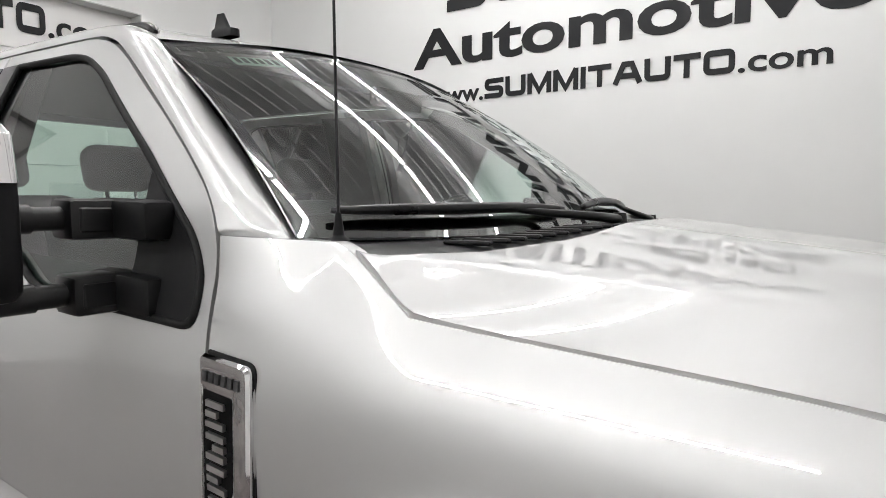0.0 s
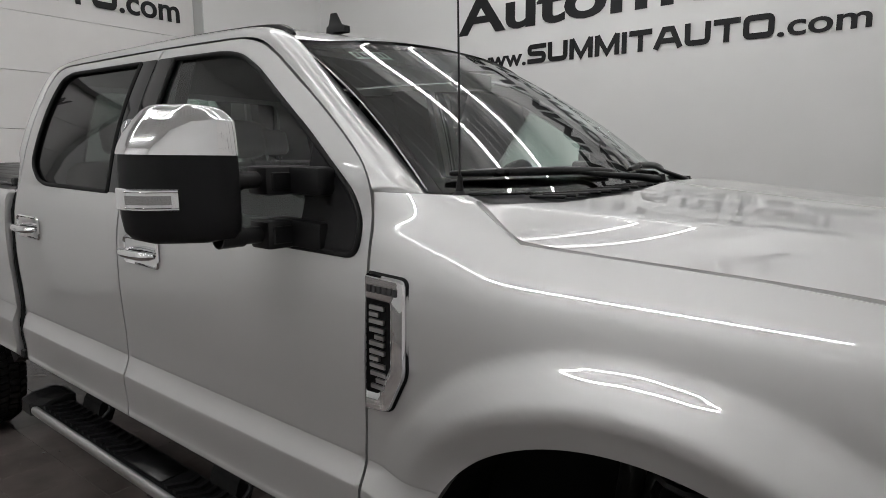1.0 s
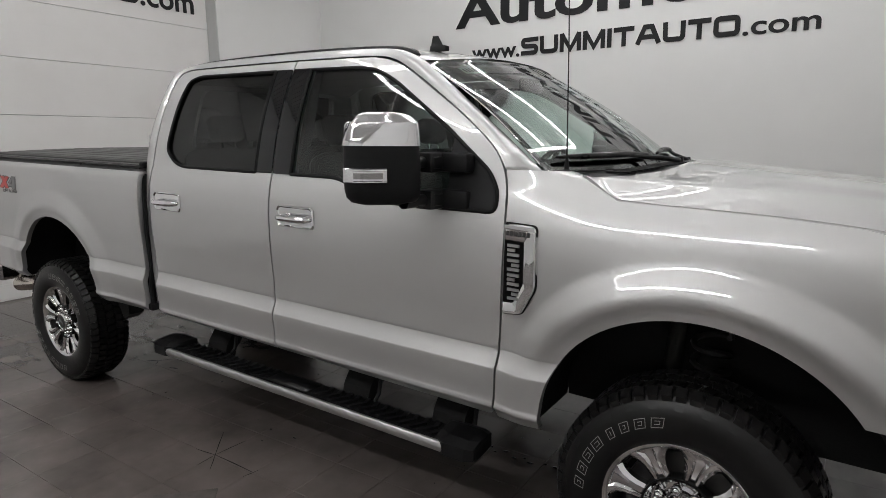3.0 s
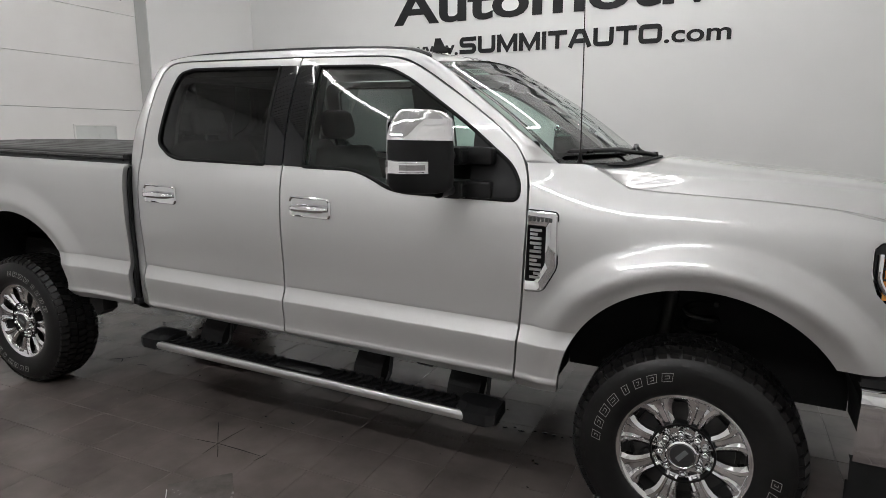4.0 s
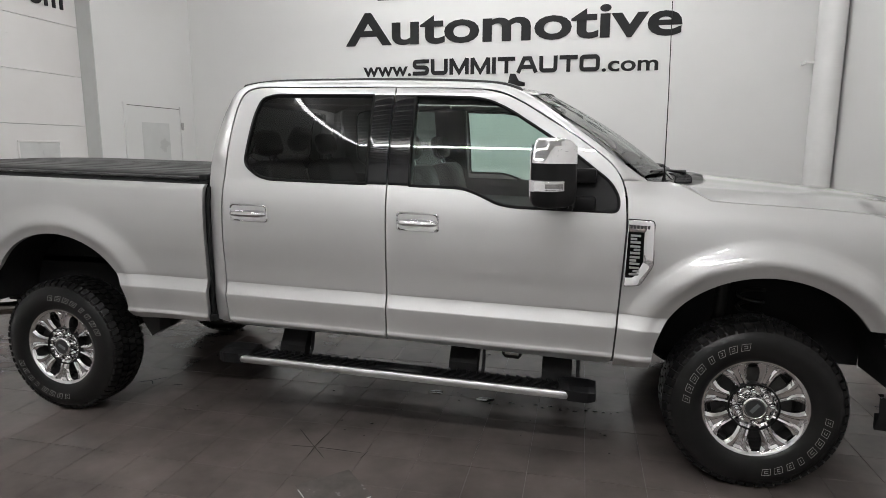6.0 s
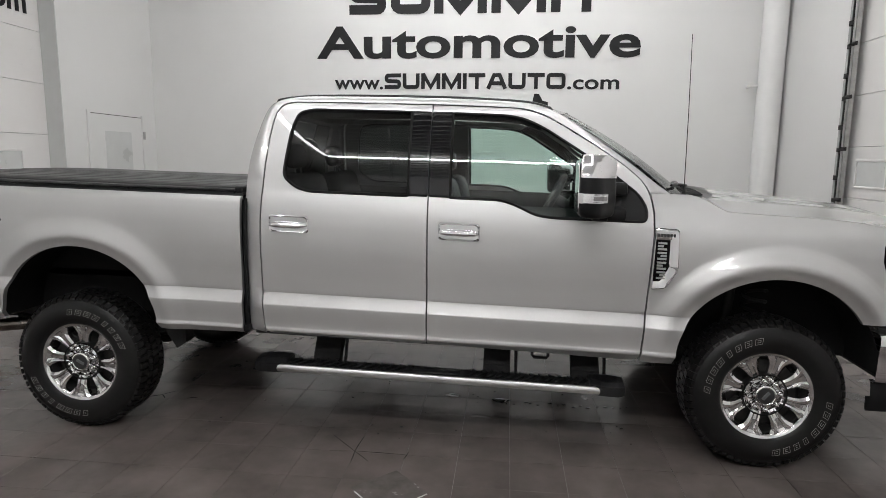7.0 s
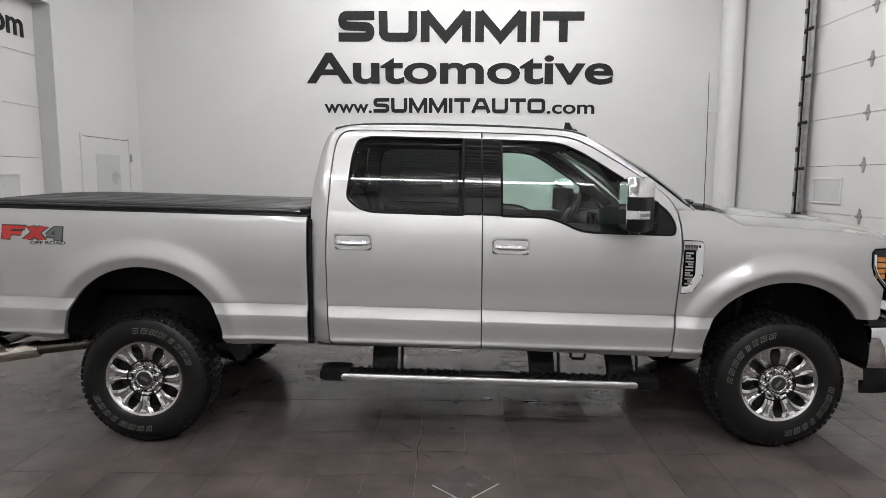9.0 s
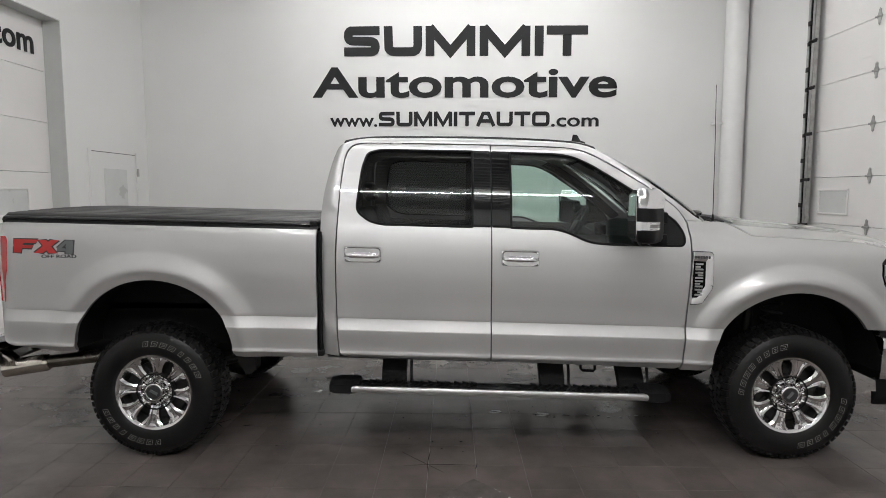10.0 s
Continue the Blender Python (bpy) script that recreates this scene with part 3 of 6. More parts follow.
door_sign = empty("door_lettering", Matrix(), "matt black web address lettering on the white overhead door", "door lettering")
address(WALL_W - 0.19, -0.50, 3.275, 90, 1.03, 1.45, door_sign)

# ---- the pickup truck; x forward from the front axle, y to its left, z up; bodywork is raked nose-down ----
truck = empty("pickup_truck", Matrix.Translation((OX, OY, 0)), "silver crew-cab pickup truck with black bed cover parked on tiles", "pickup truck")


def raked(x, y, z):
    return x, y, z - RAKE * (x + 1.9)


def rk(p):
    return raked(*p)


SIDE_Z = [0.56, 0.60, 0.625, 0.645, 0.662, 0.676, 0.684, 0.70, 0.809, 0.813, 0.819, 0.823, 0.886, 0.889, 0.893, 0.90, 0.98, 1.08, 1.18, 1.28, 1.36, 1.415, 1.455, 1.49, 1.56, 1.63, 1.70, 1.78, 1.85, 1.91, 1.95, 2.0, 2.05]
SIDE_W = [0.905, 0.925, 0.943, 0.960, 0.9740, 0.9715, 0.9688, 0.9690, 0.9765, 0.9765, 0.9755, 0.9735, 0.9512, 0.9508, 0.9528, 0.9530, 0.9545, 0.9605, 0.9640, 0.9625, 0.9560, 0.9465, 0.9360, 0.9240, 0.908, 0.891, 0.8706, 0.8424, 0.8135, 0.7858, 0.766, 0.739, 0.700]
side_w = pchip(SIDE_Z, SIDE_W)
FEND_Z = SIDE_Z[:16] + [0.98, 1.08, 1.18, 1.26, 1.30, 1.34, 1.36, 1.375, 1.39, 1.41, 1.44, 1.466, 1.50, 1.54, 1.565, 1.60]
FEND_W = SIDE_W[:16] + [0.960, 0.976, 0.985, 0.9860, 0.9835, 0.9785, 0.9745, 0.9700, 0.9638, 0.9526, 0.9346, 0.919, 0.899, 0.874, 0.855, 0.82]
fend_low = pchip(FEND_Z, FEND_W)
fend_high = softened(fend_low, 1.05, 1.60, 0.010)


def fend_w(z):
    k = np.clip((z - 0.98) / 0.14, 0, 1)
    return fend_low(z) * (1 - k) + fend_high(z) * k


REAR_ARCH, FRONT_ARCH = (-4.05, 0.64, 0.508, 0.463), (0.025, 0.64, 0.522, 0.492)

lip_flare = softened(pchip([-0.05, 0.0, 0.03, 0.068, 0.078, 0.09, 0.11, 0.135, 0.16, 0.185, 0.20, 0.23, 0.26, 1.0],
                           [0.012, 0.020, 0.027, 0.0365, 0.0360, 0.0335, 0.0270, 0.0185, 0.0105, 0.0040, 0.0018, 0.0003, 0.0, 0.0]), -0.05, 1.0, 0.0025)

front_flare = softened(pchip([-0.05, 0.0, 0.03, 0.068, 0.078, 0.09, 0.105, 0.135, 0.165, 0.185, 0.205, 0.235, 0.27, 1.0],
                             [0.020, 0.029, 0.036, 0.0485, 0.0482, 0.0455, 0.0390, 0.0230, 0.0072, 0.0018, 0.0008, 0.0002, 0.0, 0.0]), -0.05, 1.0, 0.003)


def arch_d(x, z, arch):
    cx, cz, a, b = arch
    r = np.sqrt(((x - cx) / a) ** 2 + (np.maximum(z - cz, 0) / b) ** 2)
    return (r - 1) * (a + b) / 2


def width_bed(x, z):
    w = side_w(z)
    top = np.clip((z - 1.405) / 0.04, 0, 1)
    rear = np.clip((-4.93 - x) / 0.12, 0, 1)
    rise = np.clip((z - 0.72) / 0.42, 0, 1)
    rise = 0.45 + 0.45 * rise * rise * (3 - 2 * rise)
    return w + rise * lip_flare(arch_d(x, z, REAR_ARCH)) - 0.018 * top ** 2.5 - 0.05 * rear ** 2.2


def width_fender(x, z):
    front = np.clip((x - 0.42) / 0.45, 0, 1.2)
    high = np.clip((z - 1.38) / 0.12, 0, 1)
    k = np.clip((x + 0.66) / (0.45 - 0.22 * high * high * (3 - 2 * high)), 0, 1)
    k = k * k * (3 - 2 * k)
    rise = np.clip((z - 0.72) / 0.42, 0, 1)
    rise = 0.35 + 0.65 * rise * rise * (3 - 2 * rise)
    return side_w(z) * (1 - k) + fend_w(z) * k + rise * front_flare(arch_d(x, z, FRONT_ARCH)) - 0.10 * front ** 2.2


def width_door(x, z):
    return side_w(z)


def side_surface(width, s):
    def f(u, v):
        return raked(u, s * width(u, v), v)
    return f


def arch_points(arch, z_start, z_end, left_first=True):
    cx, cz, a, b = arch
    t0, t1 = math.pi - math.asin(max(-1, (z_start - cz) / b)), math.asin((z_end - cz) / b)
    return [(cx + a * math.cos(t0 + (t1 - t0) * k / 72), cz + b * math.sin(t0 + (t1 - t0) * k / 72)) for k in range(73)]


CREASES = (0.662, 0.676, 0.684, 0.809, 0.8145, 0.820, 0.886, 0.8895, 0.8935)
ZS = levels(0.56, 2.05, 0.018, CREASES)
FRONT_WIN = rounded([(-1.772, 1.488), (-1.49, 1.488), (-1.40, 1.462), (-1.29, 1.412), (-1.20, 1.402), (-0.69, 1.402), (-0.688, 1.47), (-0.73, 1.545), (-0.936, 1.700),
                     (-1.104, 1.806), (-1.25, 1.896), (-1.36, 1.945), (-1.46, 1.962), (-1.772, 1.966)],
                    [0.006, 0.06, 0.05, 0.05, 0.05, 0.035, 0.03, 0.04, 0.05, 0.05, 0.05, 0.04, 0.05, 0.006])
REAR_WIN = rounded([(-2.752, 1.570), (-2.668, 1.508), (-2.59, 1.490), (-2.014, 1.488), (-2.014, 1.968), (-2.61, 1.966), (-2.692, 1.943), (-2.722, 1.85)],
                   [0.04, 0.03, 0.03, 0.006, 0.006, 0.03, 0.03, 0.05])
FRONT_DOOR = [(-1.8915, 0.634), (-0.692, 0.612), (-0.685, 0.70), (-0.673, 0.88), (-0.660, 1.10), (-0.649, 1.33), (-0.654, 1.46), (-0.672, 1.55), (-0.714, 1.622),
              (-0.802, 1.695), (-0.93, 1.783), (-1.185, 1.935), (-1.29, 1.984), (-1.40, 2.006), (-1.8915, 2.012)]
REAR_DOOR = [(-2.858, 0.640), (-1.8995, 0.634), (-1.8995, 2.012), (-2.715, 2.006), (-2.783, 1.992), (-2.818, 1.957), (-2.836, 1.90), (-2.852, 1.75), (-2.867, 1.50), (-2.876, 1.20), (-2.874, 0.90)]


def smooth_loop(loop, step=0.02, soft=0.05):
    radii = [0.004 if abs(x + 1.8955) < 0.01 else soft for x, z in loop]
    return dense(rounded(loop, radii, 5), step)


def body_side(s):
    inward = (0, -s, 0)
    # bed side
    out = [(-5.03, 0.675), (-4.95, 0.655), (-4.70, 0.622), (-4.563, 0.622)] + arch_points(REAR_ARCH, 0.65, 0.645) + [(-3.53, 0.622), (-3.47, 0.618), (-3.003, 0.630), (-3.003, 1.445), (-5.02, 1.445), (-5.03, 1.10)]
    bed = sheet("bed_side", dense(out, 0.02), [], side_surface(width_bed, s), levels(-5.05, -2.98, 0.012), levels(0.56, 1.5, 0.012, CREASES), PAINT, truck, 0.03, inward)
    # doors
    fd = sheet("front_door", smooth_loop(FRONT_DOOR), [dense(FRONT_WIN, 0.02)], side_surface(width_door, s), levels(-1.90, -0.6, 0.03), ZS, PAINT, truck, 0.03, inward)
    rd = sheet("rear_door", smooth_loop(REAR_DOOR), [dense(REAR_WIN, 0.02)], side_surface(width_door, s), levels(-2.9, -1.89, 0.03), ZS, PAINT, truck, 0.03, inward)
    # fender
    out = ([(-0.683, 0.606), (-0.505, 0.610)] + arch_points(FRONT_ARCH, 0.655, 0.905)
           + [(0.60, 0.905), (0.63, 0.93), (0.625, 1.10), (0.545, 1.185), (0.522, 1.25), (0.522, 1.33), (0.545, 1.355), (0.66, 1.360),
              (0.64, 1.40), (0.42, 1.4435), (0.20, 1.4572), (0.0, 1.463), (-0.15, 1.4665), (-0.258, 1.4705), (-0.400, 1.5445), (-0.44, 1.556), (-0.585, 1.556), (-0.665, 1.556), (-0.660, 1.53), (-0.645, 1.46), (-0.640, 1.33), (-0.651, 1.10), (-0.664, 0.88), (-0.676, 0.70)])
    fender = sheet("front_fender", dense(out, 0.02), [], side_surface(width_fender, s), levels(-0.702, 0.7, 0.011), levels(0.56, 1.6, 0.011, CREASES), PAINT, truck, 0.03, inward)
    # windows: panes set 6 mm into their openings
    def inset(width):
        def f(u, v):
            return raked(u, s * (width(u, v) - 0.007), v)
        return f
    sheet("window", dense(FRONT_WIN, 0.03), [], inset(width_door), levels(-1.8, -0.6, 0.05), levels(1.4, 2.0, 0.04), GLASS_CLEAR, fd, 0.004, inward, "clear green-tinted glass")
    sheet("window", dense(REAR_WIN, 0.03), [], inset(width_door), levels(-2.8, -1.98, 0.05), levels(1.4, 2.0, 0.04), GLASS_DARK, rd, 0.004, inward, "dark privacy glass")
    # window seals: a thin black bead round each opening
    for loop, door in ((FRONT_WIN, fd), (REAR_WIN, rd)):
        lp = np.array(dense(loop, 0.02))
        c = lp.mean(0)
        P = np.stack(raked(lp[:, 0], s * (side_w(lp[:, 1]) + 0.001), lp[:, 1]), 1)
        bm = bmesh.new()
        tube(bm, [tuple(p) for p in P], 0.0085, 8, True)
        part("window_seal", bm, SEAL_GAP, door, smooth=True, sharp=2)
    # gloss black covers of the pillar between the doors
    for x0, x1, door in ((-2.016, -1.8995, rd), (-1.8915, -1.768, fd)):
        def cover(u, v, x0=x0, x1=x1):
            k = (u - (x0 + x1) / 2) / (x1 - x0) * 2
            return raked(u, s * (side_w(v) + 0.004 - 0.0015 * k * k), v)
        sheet("pillar_cover", dense(rounded([(x0, 1.487), (x1, 1.487), (x1, 1.974), (x0, 1.974)], 0.01), 0.02), [], cover, levels(x0, x1, 0.012), levels(1.48, 1.98, 0.03), GLOSSY, door, 0.012, inward, "gloss black pillar cover")
    # black sail panel behind the mirror
    def sail(u, v):
        return raked(u, s * (side_w(v) + 0.004), v)
    sheet("sail_panel", dense(rounded([(-0.905, 1.400), (-0.687, 1.400), (-0.685, 1.47), (-0.728, 1.545), (-0.905, 1.680)], [0.01, 0.04, 0.04, 0.05, 0.01]), 0.02), [], sail, levels(-0.92, -0.6, 0.03), levels(1.4, 1.7, 0.03), BLACK, fd, 0.012, inward)
    # handles
    for x, door in ((-1.716, fd), (-2.707, rd)):
        handle(x, 1.298, s, door)
    return bed, fd, rd, fender


def handle(x, z, s, door):
    y = float(side_w(np.array([z]))[0])
    place = lambda u, v, d: rk((x + u, s * (y + d), z + v))
    ring = rounded([(-0.118, -0.050), (0.118, -0.050), (0.118, 0.050), (-0.118, 0.050)], 0.022, 6)
    bm = bmesh.new()
    outer = [bm.verts.new(place(u, v, 0.003)) for u, v in ring]
    lip = [bm.verts.new(place(u * 0.96, v * 0.91, 0.009)) for u, v in ring]
    deep = [bm.verts.new(place(u * 0.90, v * 0.80, 0.004)) for u, v in ring]
    n = len(ring)
    for a, b in ((outer, lip), (lip, deep)):
        for i in range(n):
            bm.faces.new((a[i], a[(i + 1) % n], b[(i + 1) % n], b[i]))
    bm.faces.new(deep)
    h = part("handle", bm, CHROME, door, "chrome handle", True, 0.5)
    bm = bmesh.new()
    pts = []
    for k in range(15):
        t = k / 14 * 2 - 1
        pts.append(rk((x + 0.105 * t, s * (y + 0.012 + 0.030 * (1 - t ** 4)), z - 0.004)))
    tube(bm, pts, [0.009 + 0.0065 * (1 - abs(k / 7 - 1) ** 8) for k in range(15)], 14)
    part("grip", bm, CHROME, h, smooth=True, sharp=1.2)


for s in (-1, 1):
    body_side(s)

# upper cab: rails and pillars between the door gap and the roof edge, then the roof
gap_line = [(-0.661, 1.525), (-0.672, 1.560), (-0.688, 1.588), (-0.721, 1.632), (-0.807, 1.704), (-0.935, 1.792), (-1.188, 1.944), (-1.29, 1.992), (-1.40, 2.013), (-1.9, 2.019), (-2.715, 2.013), (-2.786, 1.999),
            (-2.824, 1.962), (-2.842, 1.905), (-2.859, 1.75), (-2.874, 1.50), (-2.883, 1.20), (-2.881, 0.90), (-2.864, 0.64)]
rim_line = [(-0.525, 0.862, 1.530), (-0.555, 0.861, 1.560), (-0.590, 0.848, 1.584), (-0.680, 0.824, 1.650), (-0.770, 0.804, 1.715), (-0.905, 0.777, 1.812), (-1.115, 0.730, 1.958), (-1.195, 0.702, 2.002), (-1.34, 0.660, 2.046), (-1.9, 0.640, 2.062), (-2.62, 0.645, 2.050), (-2.765, 0.665, 2.034),
            (-2.870, 0.715, 2.002), (-2.903, 0.752, 1.94), (-2.940, 0.812, 1.80), (-2.975, 0.878, 1.60), (-2.987, 0.915, 1.30), (-2.985, 0.920, 0.95), (-2.970, 0.915, 0.645)]


def fine(points, n):
    """A smooth curve through points, by their chord length."""
    p = np.array(points, float)
    s = np.concatenate([[0], np.cumsum(np.linalg.norm(np.diff(p, axis=0), axis=1))])
    t = np.concatenate([np.linspace(s[i], s[i + 1], n, endpoint=False) for i in range(len(s) - 1)] + [[s[-1]]])
    return np.stack([pchip(s, p[:, k])(t) for k in range(p.shape[1])], 1)


def cab_rail(s):
    g, r = fine(gap_line, 8), fine(rim_line, 8)
    for _ in range(10):
        g[1:-1] = (g[:-2] + 2 * g[1:-1] + g[2:]) / 4
        r[1:-1] = (r[:-2] + 2 * r[1:-1] + r[2:]) / 4
    tuck = 0.016 * np.clip((1.562 - g[:, 1]) / 0.012, 0, 1) * (g[:, 0] > -0.7)
    G = np.stack([g[:, 0], side_w(g[:, 1]) - tuck, g[:, 1]], 1)
    curves = [G - [0, 0.03, 0]]
    for k in range(9):
        t = k / 8
        c = G * (1 - t) + r * t
        out = np.stack([0.15 * np.ones(len(c)), 0.75 * np.ones(len(c)), 0.65 * np.ones(len(c))], 1)
        swell = np.clip((c[:, 2:] - 1.553) / 0.05, 0, 1)
        curves.append(c + out * swell * 0.020 * math.sin(math.pi * t))
    curves.append(r - [0, 0.03, 0.012])
    loft("cab_rail", [[rk((x, s * y, z)) for x, y, z in c] for c in curves], PAINT, truck)
    # black ditch strip along the roof edge
    bm = bmesh.new()
    line = r[8 * 7:12 * 8]
    pts = [rk((x, s * (y - 0.012), z + 0.004)) for x, y, z in line]
    tube(bm, pts, [0.005] + [0.0125] * (len(pts) - 2) + [0.004], 8)
    part("roof_strip", bm, SATIN, truck, smooth=True)


for s in (-1, 1):
    cab_rail(s)
roof_c = pchip([-2.93, -2.86, -2.78, -2.6, -2.2, -1.7, -1.35, -1.18, -1.06], [1.985, 2.028, 2.053, 2.070, 2.080, 2.081, 2.073, 2.055, 2.030])
roof_e = pchip([-2.93, -2.845, -2.745, -2.62, -1.9, -1.34, -1.20, -1.12], [1.94, 1.995, 2.030, 2.050, 2.062, 2.046, 2.002, 1.962])
roof_w = pchip([-2.93, -2.845, -2.745, -2.62, -1.9, -1.34, -1.20, -1.12], [0.75, 0.712, 0.662, 0.642, 0.637, 0.657, 0.699, 0.727])
rows = []
for k in range(41):
    t = -1 + k / 20
    row = []
    for j in range(61):
        q = j / 60
        x0, x1 = -2.93 + 0.05 * t * t, -1.06 - 0.10 * t * t
        x = x0 + (x1 - x0) * q
        w = float(roof_w(x))
        e, c = float(roof_e(x)), float(roof_c(x))
        row.append(rk((x, w * t, e + (c - e) * (1 - abs(t) ** 2.2))))
    rows.append(row)
loft("roof", rows, PAINT, truck)
# roof fin antenna
bm = bmesh.new()
base = rounded([(-0.085, -0.03), (0.045, -0.022), (0.06, 0.0), (0.045, 0.022), (-0.085, 0.03)], 0.02, 4)
top = [(x * 0.30 - 0.045, y * 0.16) for x, y in base]
lower = [bm.verts.new((x, y, -0.012)) for x, y in base]
mid = [bm.verts.new((x * 0.98, y * 0.95, 0.018)) for x, y in base]
neck = [bm.verts.new((x * 0.62 - 0.028, y * 0.42, 0.032)) for x, y in base]
tip = [bm.verts.new((x, y, 0.092)) for x, y in top]
n = len(base)
for a, b in ((lower, mid), (mid, neck), (neck, tip)):
    for i in range(n):
        bm.faces.new((a[i], a[(i + 1) % n], b[(i + 1) % n], b[i]))
bm.faces.new(tip)
fin = part("fin_antenna", bm, BLACK, truck, "black shark-fin antenna", True, 0.9)
fin.matrix_basis = pose(*raked(-1.253, -0.44, 2.062), 0, 1.5, 0) @ Matrix.Diagonal((0.70, 0.70, 0.66, 1))

# windscreen
def screen(u, v):
    """u: across, -1 to 1; v: 0 at the foot, 1 at the top."""
    x0, z0, y0 = -0.325 - 0.215 * np.abs(u) ** 2.2, 1.548 + 0.008 * u * u, 0.848 * u
    x1, z1, y1 = -1.065 - 0.085 * np.abs(u) ** 2.0, 2.028 - 0.055 * np.abs(u) ** 2.0, 0.716 * u
    b = 0.020 * np.sin(np.pi * np.clip(v, 0, 1))
    return raked(x0 + (x1 - x0) * v + b, y0 + (y1 - y0) * v, z0 + (z1 - z0) * v + b)


SQ = dense([(-1, 0), (1, 0), (1, 1), (-1, 1)], 0.06)
screen_ob = sheet("windscreen", SQ, [], screen, levels(-1.0, 1.0, 0.06), levels(0.0, 1.0, 0.06), GLASS_SCREEN, truck, 0.005, (-0.55, 0, -0.83), "green-tinted windscreen")


def screen_strip(name, pts, mat, lift=0.0):
    out = [(u, v) for u, v in pts]
    def f(u, v):
        x, y, z = screen(u, v)
        return x - (0.55 * lift), y, z - 0.83 * lift
    return sheet(name, dense(out, 0.05), [], f, levels(-1, 1, 0.06), levels(0, 1, 0.06), mat, screen_ob, 0.0, (-0.55, 0, -0.83))


screen_strip("black_border", [(-1, 0.0), (-0.960, 0.0), (-0.972, 1.0), (-1, 1.0)], GLOSSY, 0.007)
screen_strip("black_border", [(0.960, 0.0), (1, 0.0), (1, 1.0), (0.972, 1.0)], GLOSSY, 0.007)
screen_strip("black_border", [(-0.955, 0.0), (0.955, 0.0), (0.955, 0.09), (-0.955, 0.09)], GLOSSY, 0.008)
screen_strip("black_border", [(-0.95, 0.95), (0.95, 0.95), (0.95, 1.0), (-0.95, 1.0)], GLOSSY, 0.008)
screen_strip("tag", [(-0.80, 0.865), (-0.615, 0.865), (-0.615, 0.935), (-0.80, 0.935)], PAPER, 0.012)
for k in range(6):
    u = -0.79 + k * 0.028
    screen_strip("ink_mark", [(u, 0.878), (u + 0.017, 0.878), (u + 0.017, 0.922), (u, 0.922)], INK, 0.010)

# cowl, wipers, hood
hood_c = softened(pchip([-0.6, -0.5, -0.2, 0.1, 0.35, 0.5, 0.72, 0.85, 0.93, 0.99], [1.6113, 1.6032, 1.5789, 1.5546, 1.5343, 1.5230, 1.500, 1.470, 1.43, 1.36]), -0.55, 0.9, 0.02)
hood_crease = softened(pchip([-0.5, -0.39, -0.25, -0.11, 0.0, 0.13, 0.22, 0.35, 0.6, 1.0], [0.88, 0.850, 0.785, 0.742, 0.70, 0.655, 0.62, 0.585, 0.54, 0.50]), -0.45, 1.0, 0.05)
hood_gap_z = pchip([-0.42, -0.395, -0.252, -0.15, 0.2, 0.42, 0.64, 0.80, 1.0], [1.556, 1.551, 1.478, 1.472, 1.462, 1.448, 1.404, 1.34, 1.28])
hood_gap_y = pchip([-0.42, -0.395, -0.252, 0.1, 0.62, 1.0], [0.872, 0.876, 0.915, 0.921, 0.926, 0.93])
# fall of the hood from its centre line: flat crown, dome flank, shallow plane, edge
hood_slope = pchip([0, 0.19, 0.26, 0.335, 0.395, 0.43, 0.50, 0.60, 0.68, 0.78, 1.0], [0.0, 0.012, 0.09, 0.138, 0.090, 0.072, 0.070, 0.083, 0.075, 0.055, 0.045])
HOOD_Y = np.linspace(0, 1.0, 1001)
HOOD_FALL = np.concatenate([[0], np.cumsum(hood_slope(HOOD_Y[1:] - 0.0005)) * 0.001])


def hood_raw(x, y):
    a, yc, yg = np.abs(y), hood_crease(x), hood_gap_y(x)
    inside_y = np.minimum(a, yc)
    edge = np.maximum(0, 0.08 - (yc - inside_y))
    top = hood_c(x) - np.interp(inside_y, HOOD_Y, HOOD_FALL) - 0.3 * edge ** 2
    t = np.clip((a - yc) / np.maximum(yg - yc, 0.004), 0, 1.2)
    return top + (hood_gap_z(x) - top) * (1.35 * t - 0.35 * t * t)


def hood_z(x, y):
    a = np.abs(y)
    return sum(w * hood_raw(x, np.abs(a + d)) for d, w in ((-0.014, 0.12), (-0.007, 0.23), (0.0, 0.30), (0.007, 0.23), (0.014, 0.12)))


def hood_surface(u, v):
    return raked(u, v, hood_z(u, v))


right = [(-0.185, 0.0), (-0.188, -0.25), (-0.215, -0.50), (-0.275, -0.70), (-0.350, -0.81), (-0.395, -0.868), (-0.252, -0.914), (-0.15, -0.917), (0.10, -0.920), (0.40, -0.925), (0.62, -0.925), (0.74, -0.90), (0.86, -0.80), (0.93, -0.60), (0.965, -0.30), (0.97, 0.0)]
loop = right + [(x, -y) for x, y in reversed(right[1:-1])]
sheet("hood", dense(loop, 0.02), [], hood_surface, levels(-0.45, 1.0, 0.014), levels(-0.95, 0.95, 0.0072), PAINT, truck, 0.02, (0, 0, -1))

# Black sheet under the hood puts shade into the gap beside the fender.
gap_shade = []
for x in np.linspace(-0.16, 0.80, 12):
    gap_shade.append([raked(x, y, float(hood_z(np.array(x), np.array(y))) - 0.05) for y in np.linspace(-0.905, 0.905, 25)])
loft("hood_gap_shade", gap_shade, SEAL_GAP, truck)

